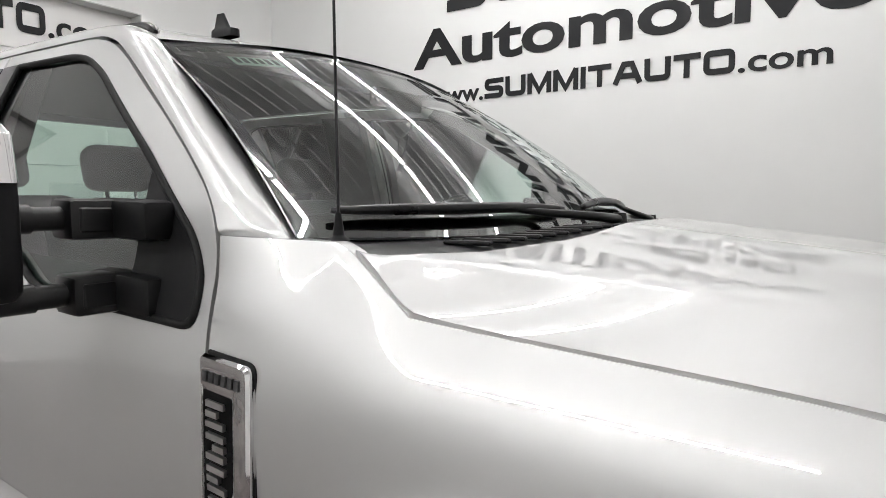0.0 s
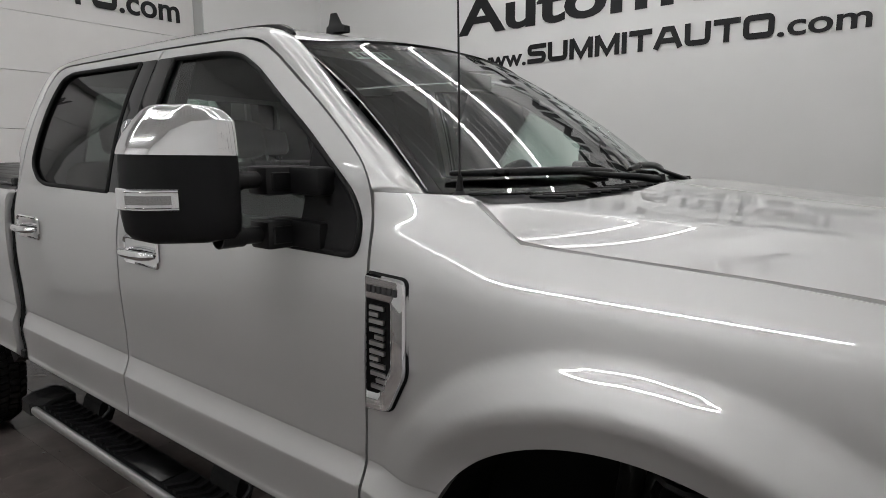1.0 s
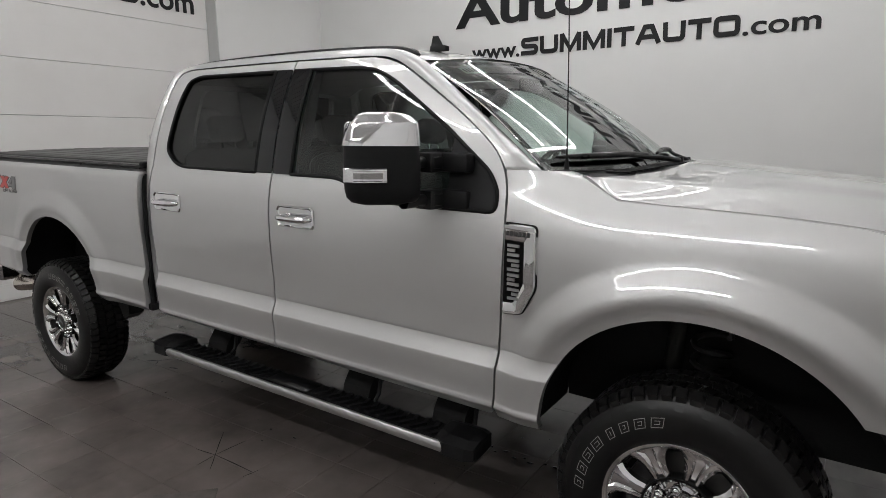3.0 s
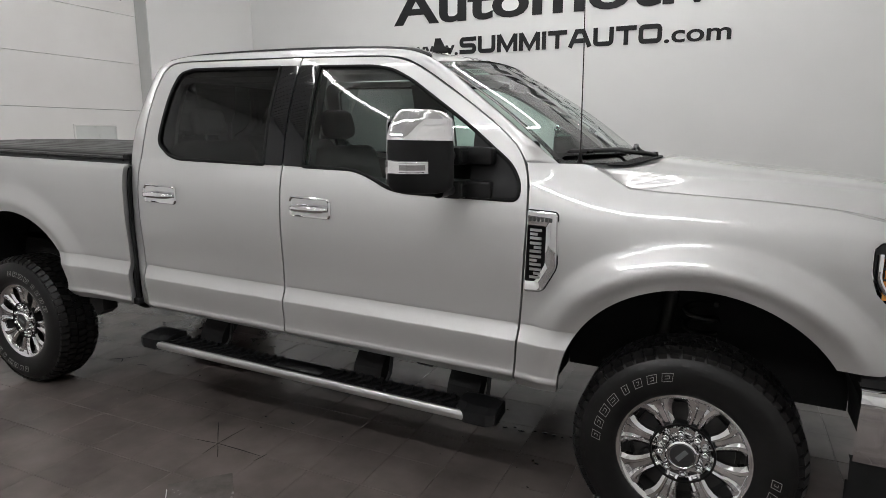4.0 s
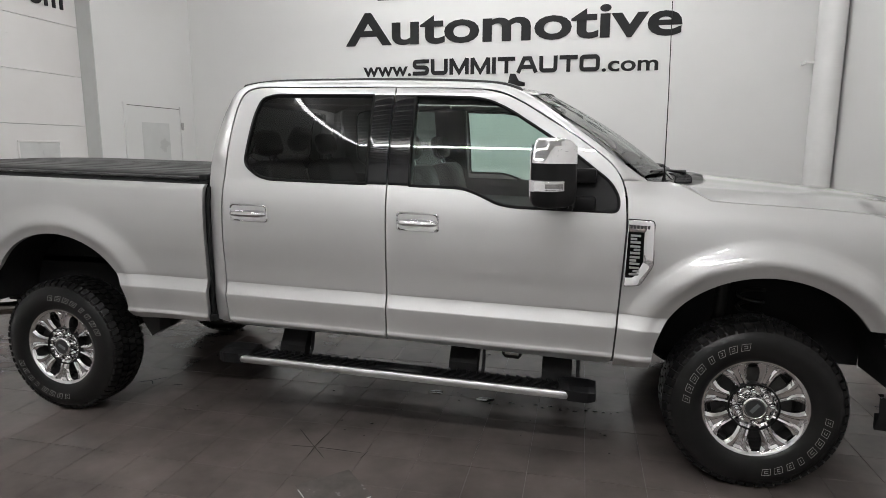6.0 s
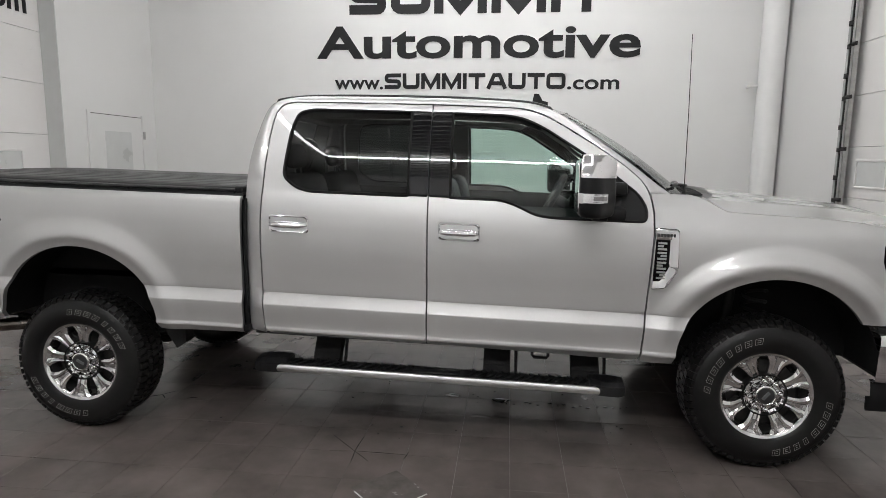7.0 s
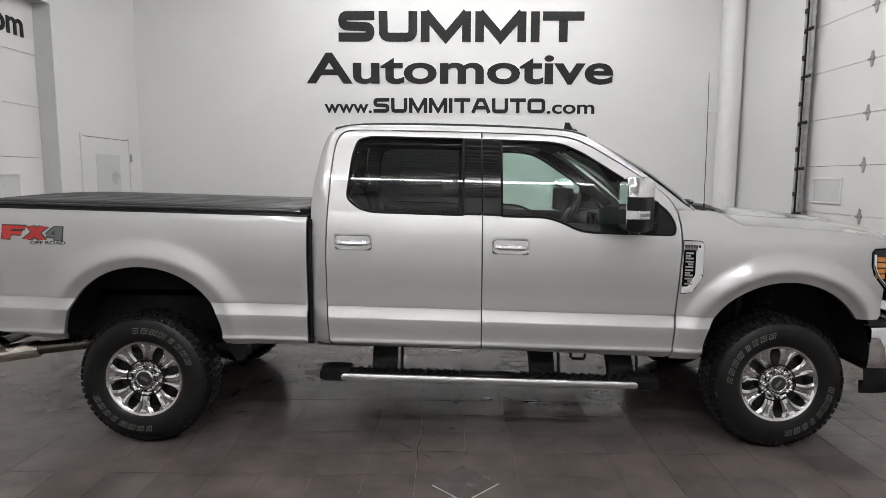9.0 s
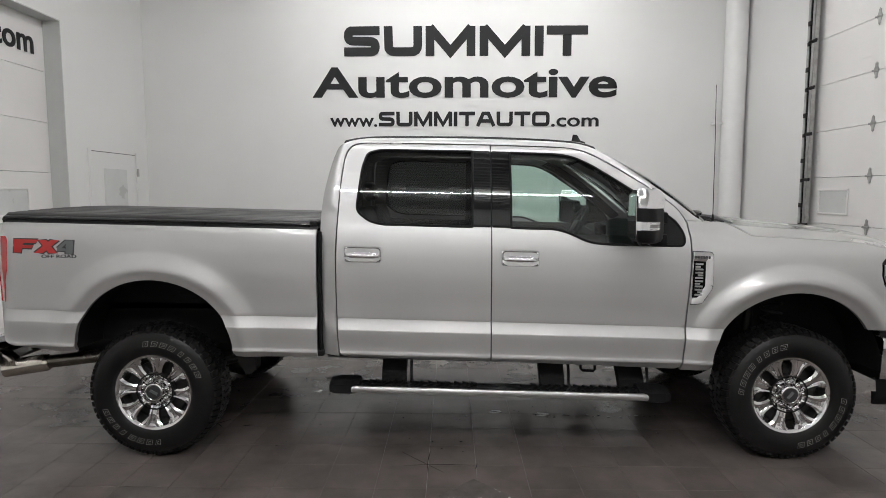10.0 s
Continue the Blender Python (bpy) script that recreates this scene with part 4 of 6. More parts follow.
cowl_out = [(-0.395, -0.862), (-0.345, -0.805), (-0.268, -0.70), (-0.208, -0.50), (-0.18, -0.25), (-0.177, 0), (-0.18, 0.25), (-0.208, 0.50), (-0.268, 0.70), (-0.345, 0.805), (-0.395, 0.862), (-0.54, 0.83), (-0.49, 0.70), (-0.41, 0.45), (-0.36, 0.2), (-0.35, 0),
            (-0.36, -0.2), (-0.41, -0.45), (-0.49, -0.70), (-0.54, -0.83)]


cowl_front = pchip([0, 0.25, 0.50, 0.70, 0.805, 0.862, 0.9], [-0.177, -0.18, -0.208, -0.268, -0.345, -0.395, -0.42])
cowl_back = pchip([0, 0.2, 0.45, 0.70, 0.83, 0.9], [-0.35, -0.36, -0.41, -0.49, -0.54, -0.57])


def cowl_surface(u, v):
    a = np.abs(v)
    t = np.clip((u - cowl_back(a)) / (cowl_front(a) - cowl_back(a)), 0, 1)
    high = np.minimum(hood_z(cowl_front(a), a) - 0.012, 1.575)
    return raked(u, v, (1.552 - 0.006 * a) * (1 - t) + high * t)


cowl = sheet("cowl", dense(cowl_out, 0.03), [], cowl_surface, levels(-0.6, -0.1, 0.04), levels(-0.9, 0.9, 0.04), SATIN, truck, 0.03, (0, 0, -1), "black plastic cowl")
for k in range(26):
    y = -0.62 + k * 0.05
    x = -0.265 - 0.16 * abs(y) ** 1.6
    bm = bmesh.new()
    box(bm, (-0.045, -0.012, 0.0), (0.045, 0.012, 0.008), 0.003, segments=1)
    g = part("louvre", bm, BLACK, cowl)
    z = float(cowl_surface(np.array(x - 0.01), np.array(y))[2]) + 0.002
    g.matrix_basis = pose(x - 0.01, y, z, 0, 0, 12 if y < 0 else -12)


def wiper(points, arm, label):
    root = bmesh.new()
    pts = [rk(p) for p in fine(points, 8)]
    n = len(pts)
    tube(root, pts, [0.005 + 0.0075 * math.sin(math.pi * k / (n - 1)) ** 0.5 for k in range(n)], 8)
    blade = part("wiper", root, SATIN, truck, label, True, 1.5)
    bm = bmesh.new()
    q = [rk(p) for p in fine(arm, 6)]
    tube(bm, q, [0.014 - 0.008 * k / (len(q) - 1) for k in range(len(q))], 8)
    part("arm", bm, SATIN, blade, smooth=True, sharp=1.5)
    bm = bmesh.new()
    rod(bm, Vector(q[0]) + Vector((0, 0, -0.02)), Vector(q[0]) + Vector((0, 0, 0.018)), 0.022, 0.016)
    part("pivot", bm, SATIN, blade, smooth=True)


def on_screen(u, v, lift):
    x, y, z = screen(np.array(u), np.array(v))
    z = z + RAKE * (x + 1.9)
    return (float(x) + 0.55 * lift, float(y), float(z) + 0.83 * lift)


wiper([on_screen(-0.93, 0.06, 0.02), on_screen(-0.70, 0.068, 0.020), on_screen(-0.45, 0.073, 0.020), on_screen(-0.18, 0.070, 0.018)],
      [(-0.262, -0.04, 1.574), (-0.275, -0.15, 1.584), on_screen(-0.34, 0.058, 0.018), on_screen(-0.50, 0.074, 0.024)], "black wiper")
wiper([on_screen(-0.05, 0.07, 0.02), on_screen(0.15, 0.09, 0.022), on_screen(0.38, 0.085, 0.02), on_screen(0.60, 0.06, 0.016)],
      [(-0.375, 0.66, 1.548), (-0.36, 0.58, 1.556), on_screen(0.50, 0.05, 0.016), on_screen(0.30, 0.085, 0.024)], "black wiper")

# whip antenna on the near fender top
bm = bmesh.new()
AP = Vector(raked(-0.470, -0.826, 1.556))
lathe(bm, [(0.0, -0.02), (0.020, -0.02), (0.018, 0.0), (0.010, 0.008), (0.0075, 0.025), (0.0045, 0.045), (0.0, 0.045)], 16, "z", Matrix.Translation(AP))
base = part("whip_antenna", bm, BLACK, truck, "thin black whip antenna", True)
bm = bmesh.new()
tube(bm, [AP + Vector((0, 0, 0.04)), AP + Vector((-0.004, 0, 0.45)), AP + Vector((-0.012, 0, 0.86))], [0.0028, 0.0023, 0.0018], 8)
part("mast", bm, SATIN, base, smooth=True)

# badge on each fender: chrome surround, dark field, plain chrome blocks
def badge(s):
    def place(u, v, d):
        y = float(width_fender(np.array([u]), np.array([v]))[0])
        return rk((u, s * (y + d), v))
    out = rounded([(-0.640, 1.370), (-0.517, 1.367), (-0.514, 1.148), (-0.572, 1.044), (-0.646, 1.036)], [0.004, 0.02, 0.02, 0.02, 0.004], 5)
    inn = rounded([(-0.637, 1.312), (-0.562, 1.310), (-0.563, 1.158), (-0.604, 1.082), (-0.643, 1.080)], [0.003, 0.006, 0.01, 0.01, 0.003], 5)
    bm = bmesh.new()
    rows = []
    for ring, d in ((out, 0.0), (out, 0.010), ([tuple(np.array(p) * 0.93 + np.array(q) * 0.07) for p, q in zip(out, inn)], 0.016), ([tuple(np.array(p) * 0.25 + np.array(q) * 0.75) for p, q in zip(out, inn)], 0.013), (inn, 0.008)):
        rows.append([bm.verts.new(place(u, v, d)) for u, v in ring])
    n = len(out)
    for a, b in zip(rows, rows[1:]):
        for i in range(n):
            bm.faces.new((a[i], a[(i + 1) % n], b[(i + 1) % n], b[i]))
    root = part("badge", bm, CHROME, truck, "chrome vent badge with a black field", True, 0.5)
    # Dark plate, slightly larger than the badge, draws the shade at its edge.
    bm = bmesh.new()
    prism(bm, rounded([(-0.640, 1.374), (-0.513, 1.371), (-0.510, 1.147), (-0.570, 1.040), (-0.646, 1.032)], [0.004, 0.022, 0.022, 0.022, 0.004], 5), place, 0.0025)
    part("gap_rim", bm, SEAL_GAP, root, "dark rim drawn as the shaded gap round the badge")
    bm = bmesh.new()
    prism(bm, inn, place, 0.0085)
    part("field", bm, FIELD, root, "black field")
    for k in range(6):
        u = -0.632 + k * 0.0165
        bm = bmesh.new()
        prism(bm, [(u, 1.328), (u + 0.011, 1.328), (u + 0.012, 1.345), (u + 0.001, 1.345)], place, 0.0165)
        part("mark", bm, DECAL_DARK, root)
    # four blocks of three plain bars, one under another
    h, u0, u1 = 0.043, -0.626, -0.579
    z = 1.298
    for left in (0.0, 0.36, 0.0, 0.36):
        strokes = [(0, 1, 0.76, 1), (left, left + 0.64, 0.38, 0.62), (0, 1, 0, 0.24)]
        bm = bmesh.new()
        for k, (a0, a1, b0, b1) in enumerate(strokes):
            p0, p1, q0, q1 = u0 + a0 * (u1 - u0), u0 + a1 * (u1 - u0), z - h + b0 * h, z - h + b1 * h
            prism(bm, [(p0, q0), (p1, q0), (p1, q1), (p0, q1)], place, 0.0125 + 0.0003 * k)
        part("block", bm, BRIGHT, root, "bright metal block")
        z -= 0.0535


for s in (-1, 1):
    badge(s)


# bed decal near the tail: red and charcoal slanted shapes with a small caption
def decal(s):
    def place(u, v, d):
        y = float(width_bed(np.array([u]), np.array([v]))[0])
        return rk((u, s * (y + 0.0008 + d), v))
    def shape(name, mat, polys, parent, lift=0.0, grow=0.0):
        bm = bmesh.new()
        for p in polys:
            q = np.array(p)
            side = np.roll(q, -1, 0) - np.roll(q, 1, 0)
            out = np.stack([side[:, 1], -side[:, 0]], 1) / np.linalg.norm(side, axis=1, keepdims=True)
            turn = np.sum(q[:, 0] * np.roll(q[:, 1], -1) - np.roll(q[:, 0], -1) * q[:, 1])
            q = q + out * grow * (1 if turn > 0 else -1)
            if s > 0:
                q[:, 0] = -9.57 - q[:, 0]
            prism(bm, [tuple(v) for v in q], lambda u, v, d: place(u, v, d + lift), 0.0005)
        return part(name, bm, mat, parent)
    x, z, h = -4.920, 1.256, 0.084
    k = lambda a, b: (x + a * 0.395, z + b * h)
    stem = [k(0, 0), k(0.12, 0), k(0.14, 0.34), k(0.29, 0.34), k(0.33, 0.58), k(0.15, 0.58), k(0.16, 0.74), k(0.36, 0.74), k(0.40, 1), k(0.01, 1)]
    slash = [k(0.33, 0), k(0.47, 0), k(0.74, 1), k(0.60, 1)]
    back = [k(0.40, 1), k(0.53, 1), k(0.70, 0), k(0.57, 0)]
    mast = [k(0.84, 0.0), k(0.95, 0.0), k(0.97, 1), k(0.84, 1)]
    foot = [k(0.70, 0.20), k(0.84, 0.20), k(0.84, 0.42), k(0.72, 0.42)]
    brace = [k(0.70, 0.42), k(0.78, 0.42), k(0.84, 0.70), k(0.84, 1.0)]
    root = shape("decal", DECAL_DARK, [stem], truck, 0.0, 0.008)
    tagged(root, "red and charcoal sticker")
    shape("edge", DECAL_DARK, [slash], root, 0.0002, 0.008)
    shape("edge", DECAL_DARK, [back], root, 0.0001, 0.008)
    shape("edge", DECAL_DARK, [mast], root, 0.0003, 0.009)
    shape("edge", DECAL_DARK, [foot], root, 0.0004, 0.007)
    shape("edge", DECAL_DARK, [brace], root, 0.0005, 0.007)
    shape("bar", DECAL_RED, [stem], root, 0.0012)
    shape("bar", DECAL_RED, [slash], root, 0.0014)
    shape("bar", DECAL_RED, [back], root, 0.0010)
    shape("bar", DECAL_GREY, [mast], root, 0.0012)
    shape("bar", DECAL_GREY, [foot], root, 0.0016)
    shape("bar", DECAL_GREY, [brace], root, 0.0014)
    if s < 0:
        y = float(width_bed(np.array([-4.7]), np.array([1.2]))[0])
        word("caption", "OFF ROAD", 0.030, on_wall(x + 0.175, -(y + 0.0006), z - 0.031 + RAKE * 2.85, 0), DECAL_DARK, root, 0.225, 0.0008, 0.0003)


for s in (-1, 1):
    decal(s)


# mirrors
def mirror(s):
    out = 0.045 if s > 0 else 0.0      # the far mirror is pulled out further
    m = lambda x, y, z: rk((x, s * (y + out), z))     # local to the mirror head
    def ringed(name, mat, rings, parent, label="", sharp=0.6):
        bm = bmesh.new()
        rows = [[bm.verts.new(m(*p)) for p in r] for r in rings]
        n = len(rows[0])
        for a, b in zip(rows, rows[1:]):
            for i in range(n):
                bm.faces.new((a[i], a[(i + 1) % n], b[(i + 1) % n], b[i]))
        bm.faces.new(rows[0])
        bm.faces.new(list(reversed(rows[-1])))
        return part(name, bm, mat, parent, label, True, sharp)
    def section(z, x0, x1, y0, y1, r, bow=0.002):
        # plan outline: rear face flat, front face running back to a thin outer end
        w = x1 - x0
        out = rounded([(x0, y0), (x0, y1), (x0 + w * 0.30, y1 + 0.002), (x0 + w * 0.52, y1 - 0.024), (x1 - 0.006 + bow, y0 + 0.055), (x1, y0 + 0.026), (x1 - 0.004, y0 + 0.004)], r, 4)
        n, full = 5, []
        for i in range(len(out)):
            full.append(out[i])
            if i % n == n - 1:
                a, b = Vector(out[i]), Vector(out[(i + 1) % len(out)])
                full += [tuple(a.lerp(b, 0.1)), tuple(a.lerp(b, 0.9))]
        return [(x, y, z) for x, y in full]
    X0, X1, Y0, Y1 = -1.096, -0.894, 1.110, 1.316
    shell = ringed("mirror", BLACK, [section(1.434, X0 + 0.05, X1 - 0.05, Y0 + 0.03, Y1 - 0.045, 0.03), section(1.442, X0 + 0.015, X1 - 0.018, Y0 + 0.006, Y1 - 0.02, 0.03), section(1.460, X0 + 0.003, X1 - 0.004, Y0, Y1 - 0.006, 0.03),
                                     section(1.50, X0, X1, Y0, Y1, 0.03), section(1.60, X0, X1, Y0, Y1, 0.03), section(1.640, X0, X1 - 0.004, Y0, Y1 - 0.004, 0.03)], truck, "telescoping tow mirror, black with a chrome cap")
    ringed("cap", CHROME, [section(z, X0 + a, X1 - b, Y0 + c, Y1 - d, 0.022, 0.003) for z, a, b, c, d in (
        (1.638, 0, 0.000, -0.001, 0.001), (1.641, -0.001, 0.0002, -0.002, 0.001), (1.660, 0, 0.0008, 0, 0.007), (1.688, 0.002, 0.0016, 0.002, 0.022), (1.714, 0.006, 0.0024, 0.004, 0.040), (1.717, 0.007, 0.003, 0.005, 0.043),
        (1.720, 0.008, 0.0055, 0.006, 0.046), (1.737, 0.013, 0.022, 0.013, 0.060), (1.741, 0.015, 0.027, 0.016, 0.064), (1.748, 0.020, 0.042, 0.024, 0.074), (1.752, 0.03, 0.060, 0.034, 0.085), (1.7535, 0.04, 0.080, 0.045, 0.10))], shell, "chrome cap", 0.6)
    bm = bmesh.new()
    prism(bm, rounded([(Y0 + 0.02, 1.46), (Y1 - 0.02, 1.46), (Y1 - 0.03, 1.72), (Y0 + 0.03, 1.72)], 0.03), lambda u, v, d: m(X0 - 0.002 - d, u, v), 0.003)
    part("mirror_glass", bm, CHROME, shell)
    # marker lamp wrapping the outer front corner
    path = [(-1.083, 1.318), (-1.036, 1.321), (-1.012, 1.313), (-0.988, 1.297), (-0.970, 1.269), (-0.961, 1.254), (-0.953, 1.241)]
    bm = bmesh.new()
    rows = []
    for x, y in path:
        rows.append([bm.verts.new(m(x + a, y + b, z)) for a, b, z in ((0, 0, 1.512), (0.004, 0.004, 1.515), (0.004, 0.004, 1.559), (0, 0, 1.562), (-0.02, -0.02, 1.562), (-0.02, -0.02, 1.512))])
    for a, b in zip(rows, rows[1:]):
        for i in range(6):
            bm.faces.new((a[i], a[(i + 1) % 6], b[(i + 1) % 6], b[i]))
    bm.faces.new(rows[0])
    bm.faces.new(rows[-1])
    lamp = part("marker_lamp", bm, LENS, shell, "clear marker lens", True, 0.5)
    bm = bmesh.new()
    rows = []
    for x, y in path[1:-1]:
        rows.append([bm.verts.new(m(x + a * 0.75, y + a * 0.6, z)) for a, z in ((0.0085, 1.527), (0.0085, 1.547), (0.004, 1.547), (0.004, 1.527))])
    for a, b in zip(rows, rows[1:]):
        for i in range(4):
            bm.faces.new((a[i], a[(i + 1) % 4], b[(i + 1) % 4], b[i]))
    part("inner_bar", bm, SMOKE, lamp)
    bm = bmesh.new()
    for z in (1.517, 1.553):
        tube(bm, [m(x + 0.004, y + 0.004, z + 0.002) for x, y in path[1:]], 0.0016, 6)
    part("lens_rim", bm, CHROME, lamp, smooth=True)
    # two telescoping arms
    for z in (1.578, 1.440):
        bm = bmesh.new()
        box(bm, (-1.010, s * 0.90, z - 0.040), (-0.930, s * 1.035, z + 0.033), 0.010, segments=2)
        box(bm, (-1.014, s * 0.955, z - 0.026), (-0.926, s * 1.020, z + 0.019), 0.003, segments=1)
        rod(bm, (-0.968, s * 1.02, z - 0.002), (-0.968, s * 1.15, z - 0.002), 0.0215, n=20)
        rod(bm, (-0.968, s * 1.085, z - 0.002), (-0.968, s * 1.15, z - 0.002), 0.0255, n=20)
        for v in bm.verts:
            v.co.x -= 0.10 * (abs(v.co.y) - 1.0) * 0.4 - 0.02
            v.co.z -= RAKE * (v.co.x + 1.9)
        part("arm", bm, SATIN, shell, smooth=True, sharp=0.5)
        bm = bmesh.new()
        box(bm, (-1.01, s * 0.90, z - 0.040), (-0.80, s * 0.965, z + 0.034), 0.014)
        for v in bm.verts:
            v.co.z -= RAKE * (v.co.x + 1.9)
        part("arm_root", bm, BLACK, shell, smooth=True, sharp=0.5)


for s in (-1, 1):
    mirror(s)


# front end: headlamps, chrome bumper, grille, air dam
def headlamp(s):
    def f(off):
        def g(u, v):
            return raked(u, s * (width_fender(u, v) + off), v)
        return g
    out = rounded([(0.530, 1.328), (0.530, 1.25), (0.553, 1.190), (0.632, 1.104), (0.70, 1.04), (0.82, 1.04), (0.82, 1.345), (0.545, 1.348)], 0.015, 3)
    back = sheet("headlamp", dense(out, 0.02), [], f(-0.012), levels(0.5, 0.9, 0.02), levels(1.0, 1.36, 0.02), GLOSSY, truck, 0.02, (0, -s, 0), "headlamp with a chrome frame and amber marker")
    ring = [(0.545, 1.318), (0.545, 1.25), (0.566, 1.198), (0.645, 1.112), (0.70, 1.06)]
    P = [(u, s * (float(width_fender(np.array([u]), np.array([v]))[0]) + 0.001), v) for u, v in fine(ring, 6)]
    bm = bmesh.new()
    tube(bm, [rk(p) for p in P], 0.008, 8)
    part("chrome_frame", bm, CHROME, back, smooth=True)
    for k in range(4):
        z = 1.302 - k * 0.036
        a = [(0.560, z - 0.028), (0.625, z - 0.028), (0.625, z), (0.560, z)]
        sheet("amber_marker", dense(a, 0.02), [], f(-0.004), levels(0.5, 0.7, 0.02), levels(1.0, 1.4, 0.02), AMBER, back, 0.008, (0, -s, 0), "amber lens")
    lens = [(0.640, 1.318), (0.640, 1.14), (0.71, 1.06), (0.81, 1.06), (0.81, 1.325)]
    sheet("lens", dense(lens, 0.02), [], f(-0.002), levels(0.6, 0.9, 0.02), levels(1.0, 1.36, 0.02), LENS, back, 0.01, (0, -s, 0))


for s in (-1, 1):
    headlamp(s)


def bumper_outline(k, out=0.0):
    """Plan of the front bumper from the near end round to the far end."""
    pts = [(0.535, -0.995), (0.60, -0.995), (0.74, -0.965), (0.86, -0.88), (0.93, -0.70), (0.965, -0.35), (0.975, 0.0)]
    pts = pts + [(x, -y) for x, y in reversed(pts[:-1])]
    return fine([(x + out * (0.2 + max(0, x - 0.6)), y * (1 + out * 0.2)) for x, y in pts], 6)


def zig(name, profile, mat, parent, label="", ends=True):
    """A bar of the given (outset, height) section along the bumper plan."""
    rows = []
    for o, z in profile:
        rows.append([rk((x + o * nx, y + o * ny, z)) for (x, y), (nx, ny) in zip(bumper_outline(0), PLAN_N)])
    return loft(name, rows, mat, parent, label)


pl = bumper_outline(0)
tg = np.gradient(pl, axis=0)
PLAN_N = np.stack([tg[:, 1], -tg[:, 0]], 1) / np.linalg.norm(tg, axis=1, keepdims=True)
bumper = zig("front_bumper", [(-0.05, 0.600), (-0.01, 0.592), (0.008, 0.605), (0.014, 0.66), (0.016, 0.74), (0.024, 0.80), (0.022, 0.846), (0.010, 0.862), (-0.05, 0.864)], CHROME, truck, "chrome front bumper")
zig("bumper_gap", [(-0.06, 0.866), (-0.015, 0.866), (-0.015, 0.895), (-0.06, 0.905)], SATIN, bumper)
zig("air_dam", [(-0.05, 0.595), (-0.028, 0.594), (-0.015, 0.50), (-0.045, 0.42), (-0.055, 0.425), (-0.06, 0.5)], BLACK, bumper, "black air dam")
bm = bmesh.new()
box(bm, (0.86, -0.72, 0.90), (0.93, 0.72, 1.34), 0.02)
grille = part("grille", bm, SATIN, truck, "grille with chrome bars")
for z in (0.98, 1.10, 1.22):
    part("bar", boxes(((0.92, -0.70, z), (0.955, 0.70, z + 0.05)), bevel=0.01), CHROME, grille)

# tail: lamps, tailgate, rear bumper
for s in (-1, 1):
    def tl(u, v, s=s):
        return raked(u, s * (width_bed(u, v) + 0.004), v)
    lamp = sheet("tail_lamp", dense(rounded([(-5.055, 1.355), (-4.972, 1.358), (-4.962, 1.33), (-4.972, 1.15), (-5.000, 1.06), (-5.012, 0.93), (-5.06, 0.93)], 0.012, 3), 0.02), [], tl, levels(-5.07, -4.95, 0.012), levels(0.9, 1.4, 0.02), REDLENS, truck, 0.03, (0, -s, 0), "red tail lamp")
bm = bmesh.new()
for v in box(bm, (-5.07, -0.90, 0.66), (-5.02, 0.90, 1.43), 0.012).verts:
    v.co.z -= RAKE * (v.co.x + 1.9)
part("tailgate", bm, PAINT, truck, smooth=True)
bm = bmesh.new()
for v in box(bm, (-5.26, -0.94, 0.50), (-5.08, 0.94, 0.70), 0.03).verts:
    v.co.z -= RAKE * (v.co.x + 1.9)
part("rear_bumper", bm, CHROME, truck, smooth=True)

# bed: walls inside, rail caps, folding cover
for s in (-1, 1):
    rows = [[rk((x, s * w, z)) for x in (-5.02, -4.0, -2.998)] for w, z in ((0.905, 1.440), (0.906, 1.452), (0.895, 1.463), (0.82, 1.463), (0.815, 1.43))]
    loft("bed_rail", rows, SATIN, truck, "black bed rail cap")
bm = bmesh.new()
prof = [(0.893, 1.462), (0.897, 1.472), (0.893, 1.482), (0.872, 1.486), (0.868, 1.494), (0.850, 1.503)]
for k in range(7):
    y = 0.80 - k * 0.12
    h = 1.503 + 0.02 * (1 - (y / 0.85) ** 2)
    prof += [(y + 0.02, h - 0.001), (y + 0.008, h - 0.006), (y, h - 0.006), (y - 0.012, h)]
prof = prof + [(-y, z) for y, z in reversed(prof)]
stations = [-5.03, -5.02, -4.4, -3.9, -3.4, -3.02, -3.004]
rows = [[bm.verts.new(rk((x, y, z - (0.012 if x in (-5.03, -3.004) else 0.0)))) for y, z in prof] for x in stations]
for a, b in zip(rows, rows[1:]):
    for k in range(len(prof) - 1):
        bm.faces.new((a[k], a[k + 1], b[k + 1], b[k]))
bm.faces.new(rows[0])
bm.faces.new(rows[-1])
cover = part("bed_cover", bm, VINYL, truck, "black vinyl bed cover", True, 0.25)
for s in (-1, 1):
    bm = bmesh.new()
    for v in box(bm, (-5.02, s * 0.872, 1.466), (-3.01, s * 0.903, 1.478), 0.004).verts:
        v.co.z -= RAKE * (v.co.x + 1.9)
    part("cover_rail", bm, GLOSSY, cover)
    bm = bmesh.new()
    for v in box(bm, (-3.055, s * 0.80, 1.462), (-3.0, s * 0.905, 1.50), 0.012).verts:
        v.co.z -= RAKE * (v.co.x + 1.9)
    part("end_cap", bm, BLACK, cover)

# inner shells: dark surfaces standing in for shade behind the panel gaps, cab floor, bed box, cab back
def shell(name, rows, mat, label=""):
    return loft(name, [[rk(p) for p in r] for r in rows], mat, truck, label)


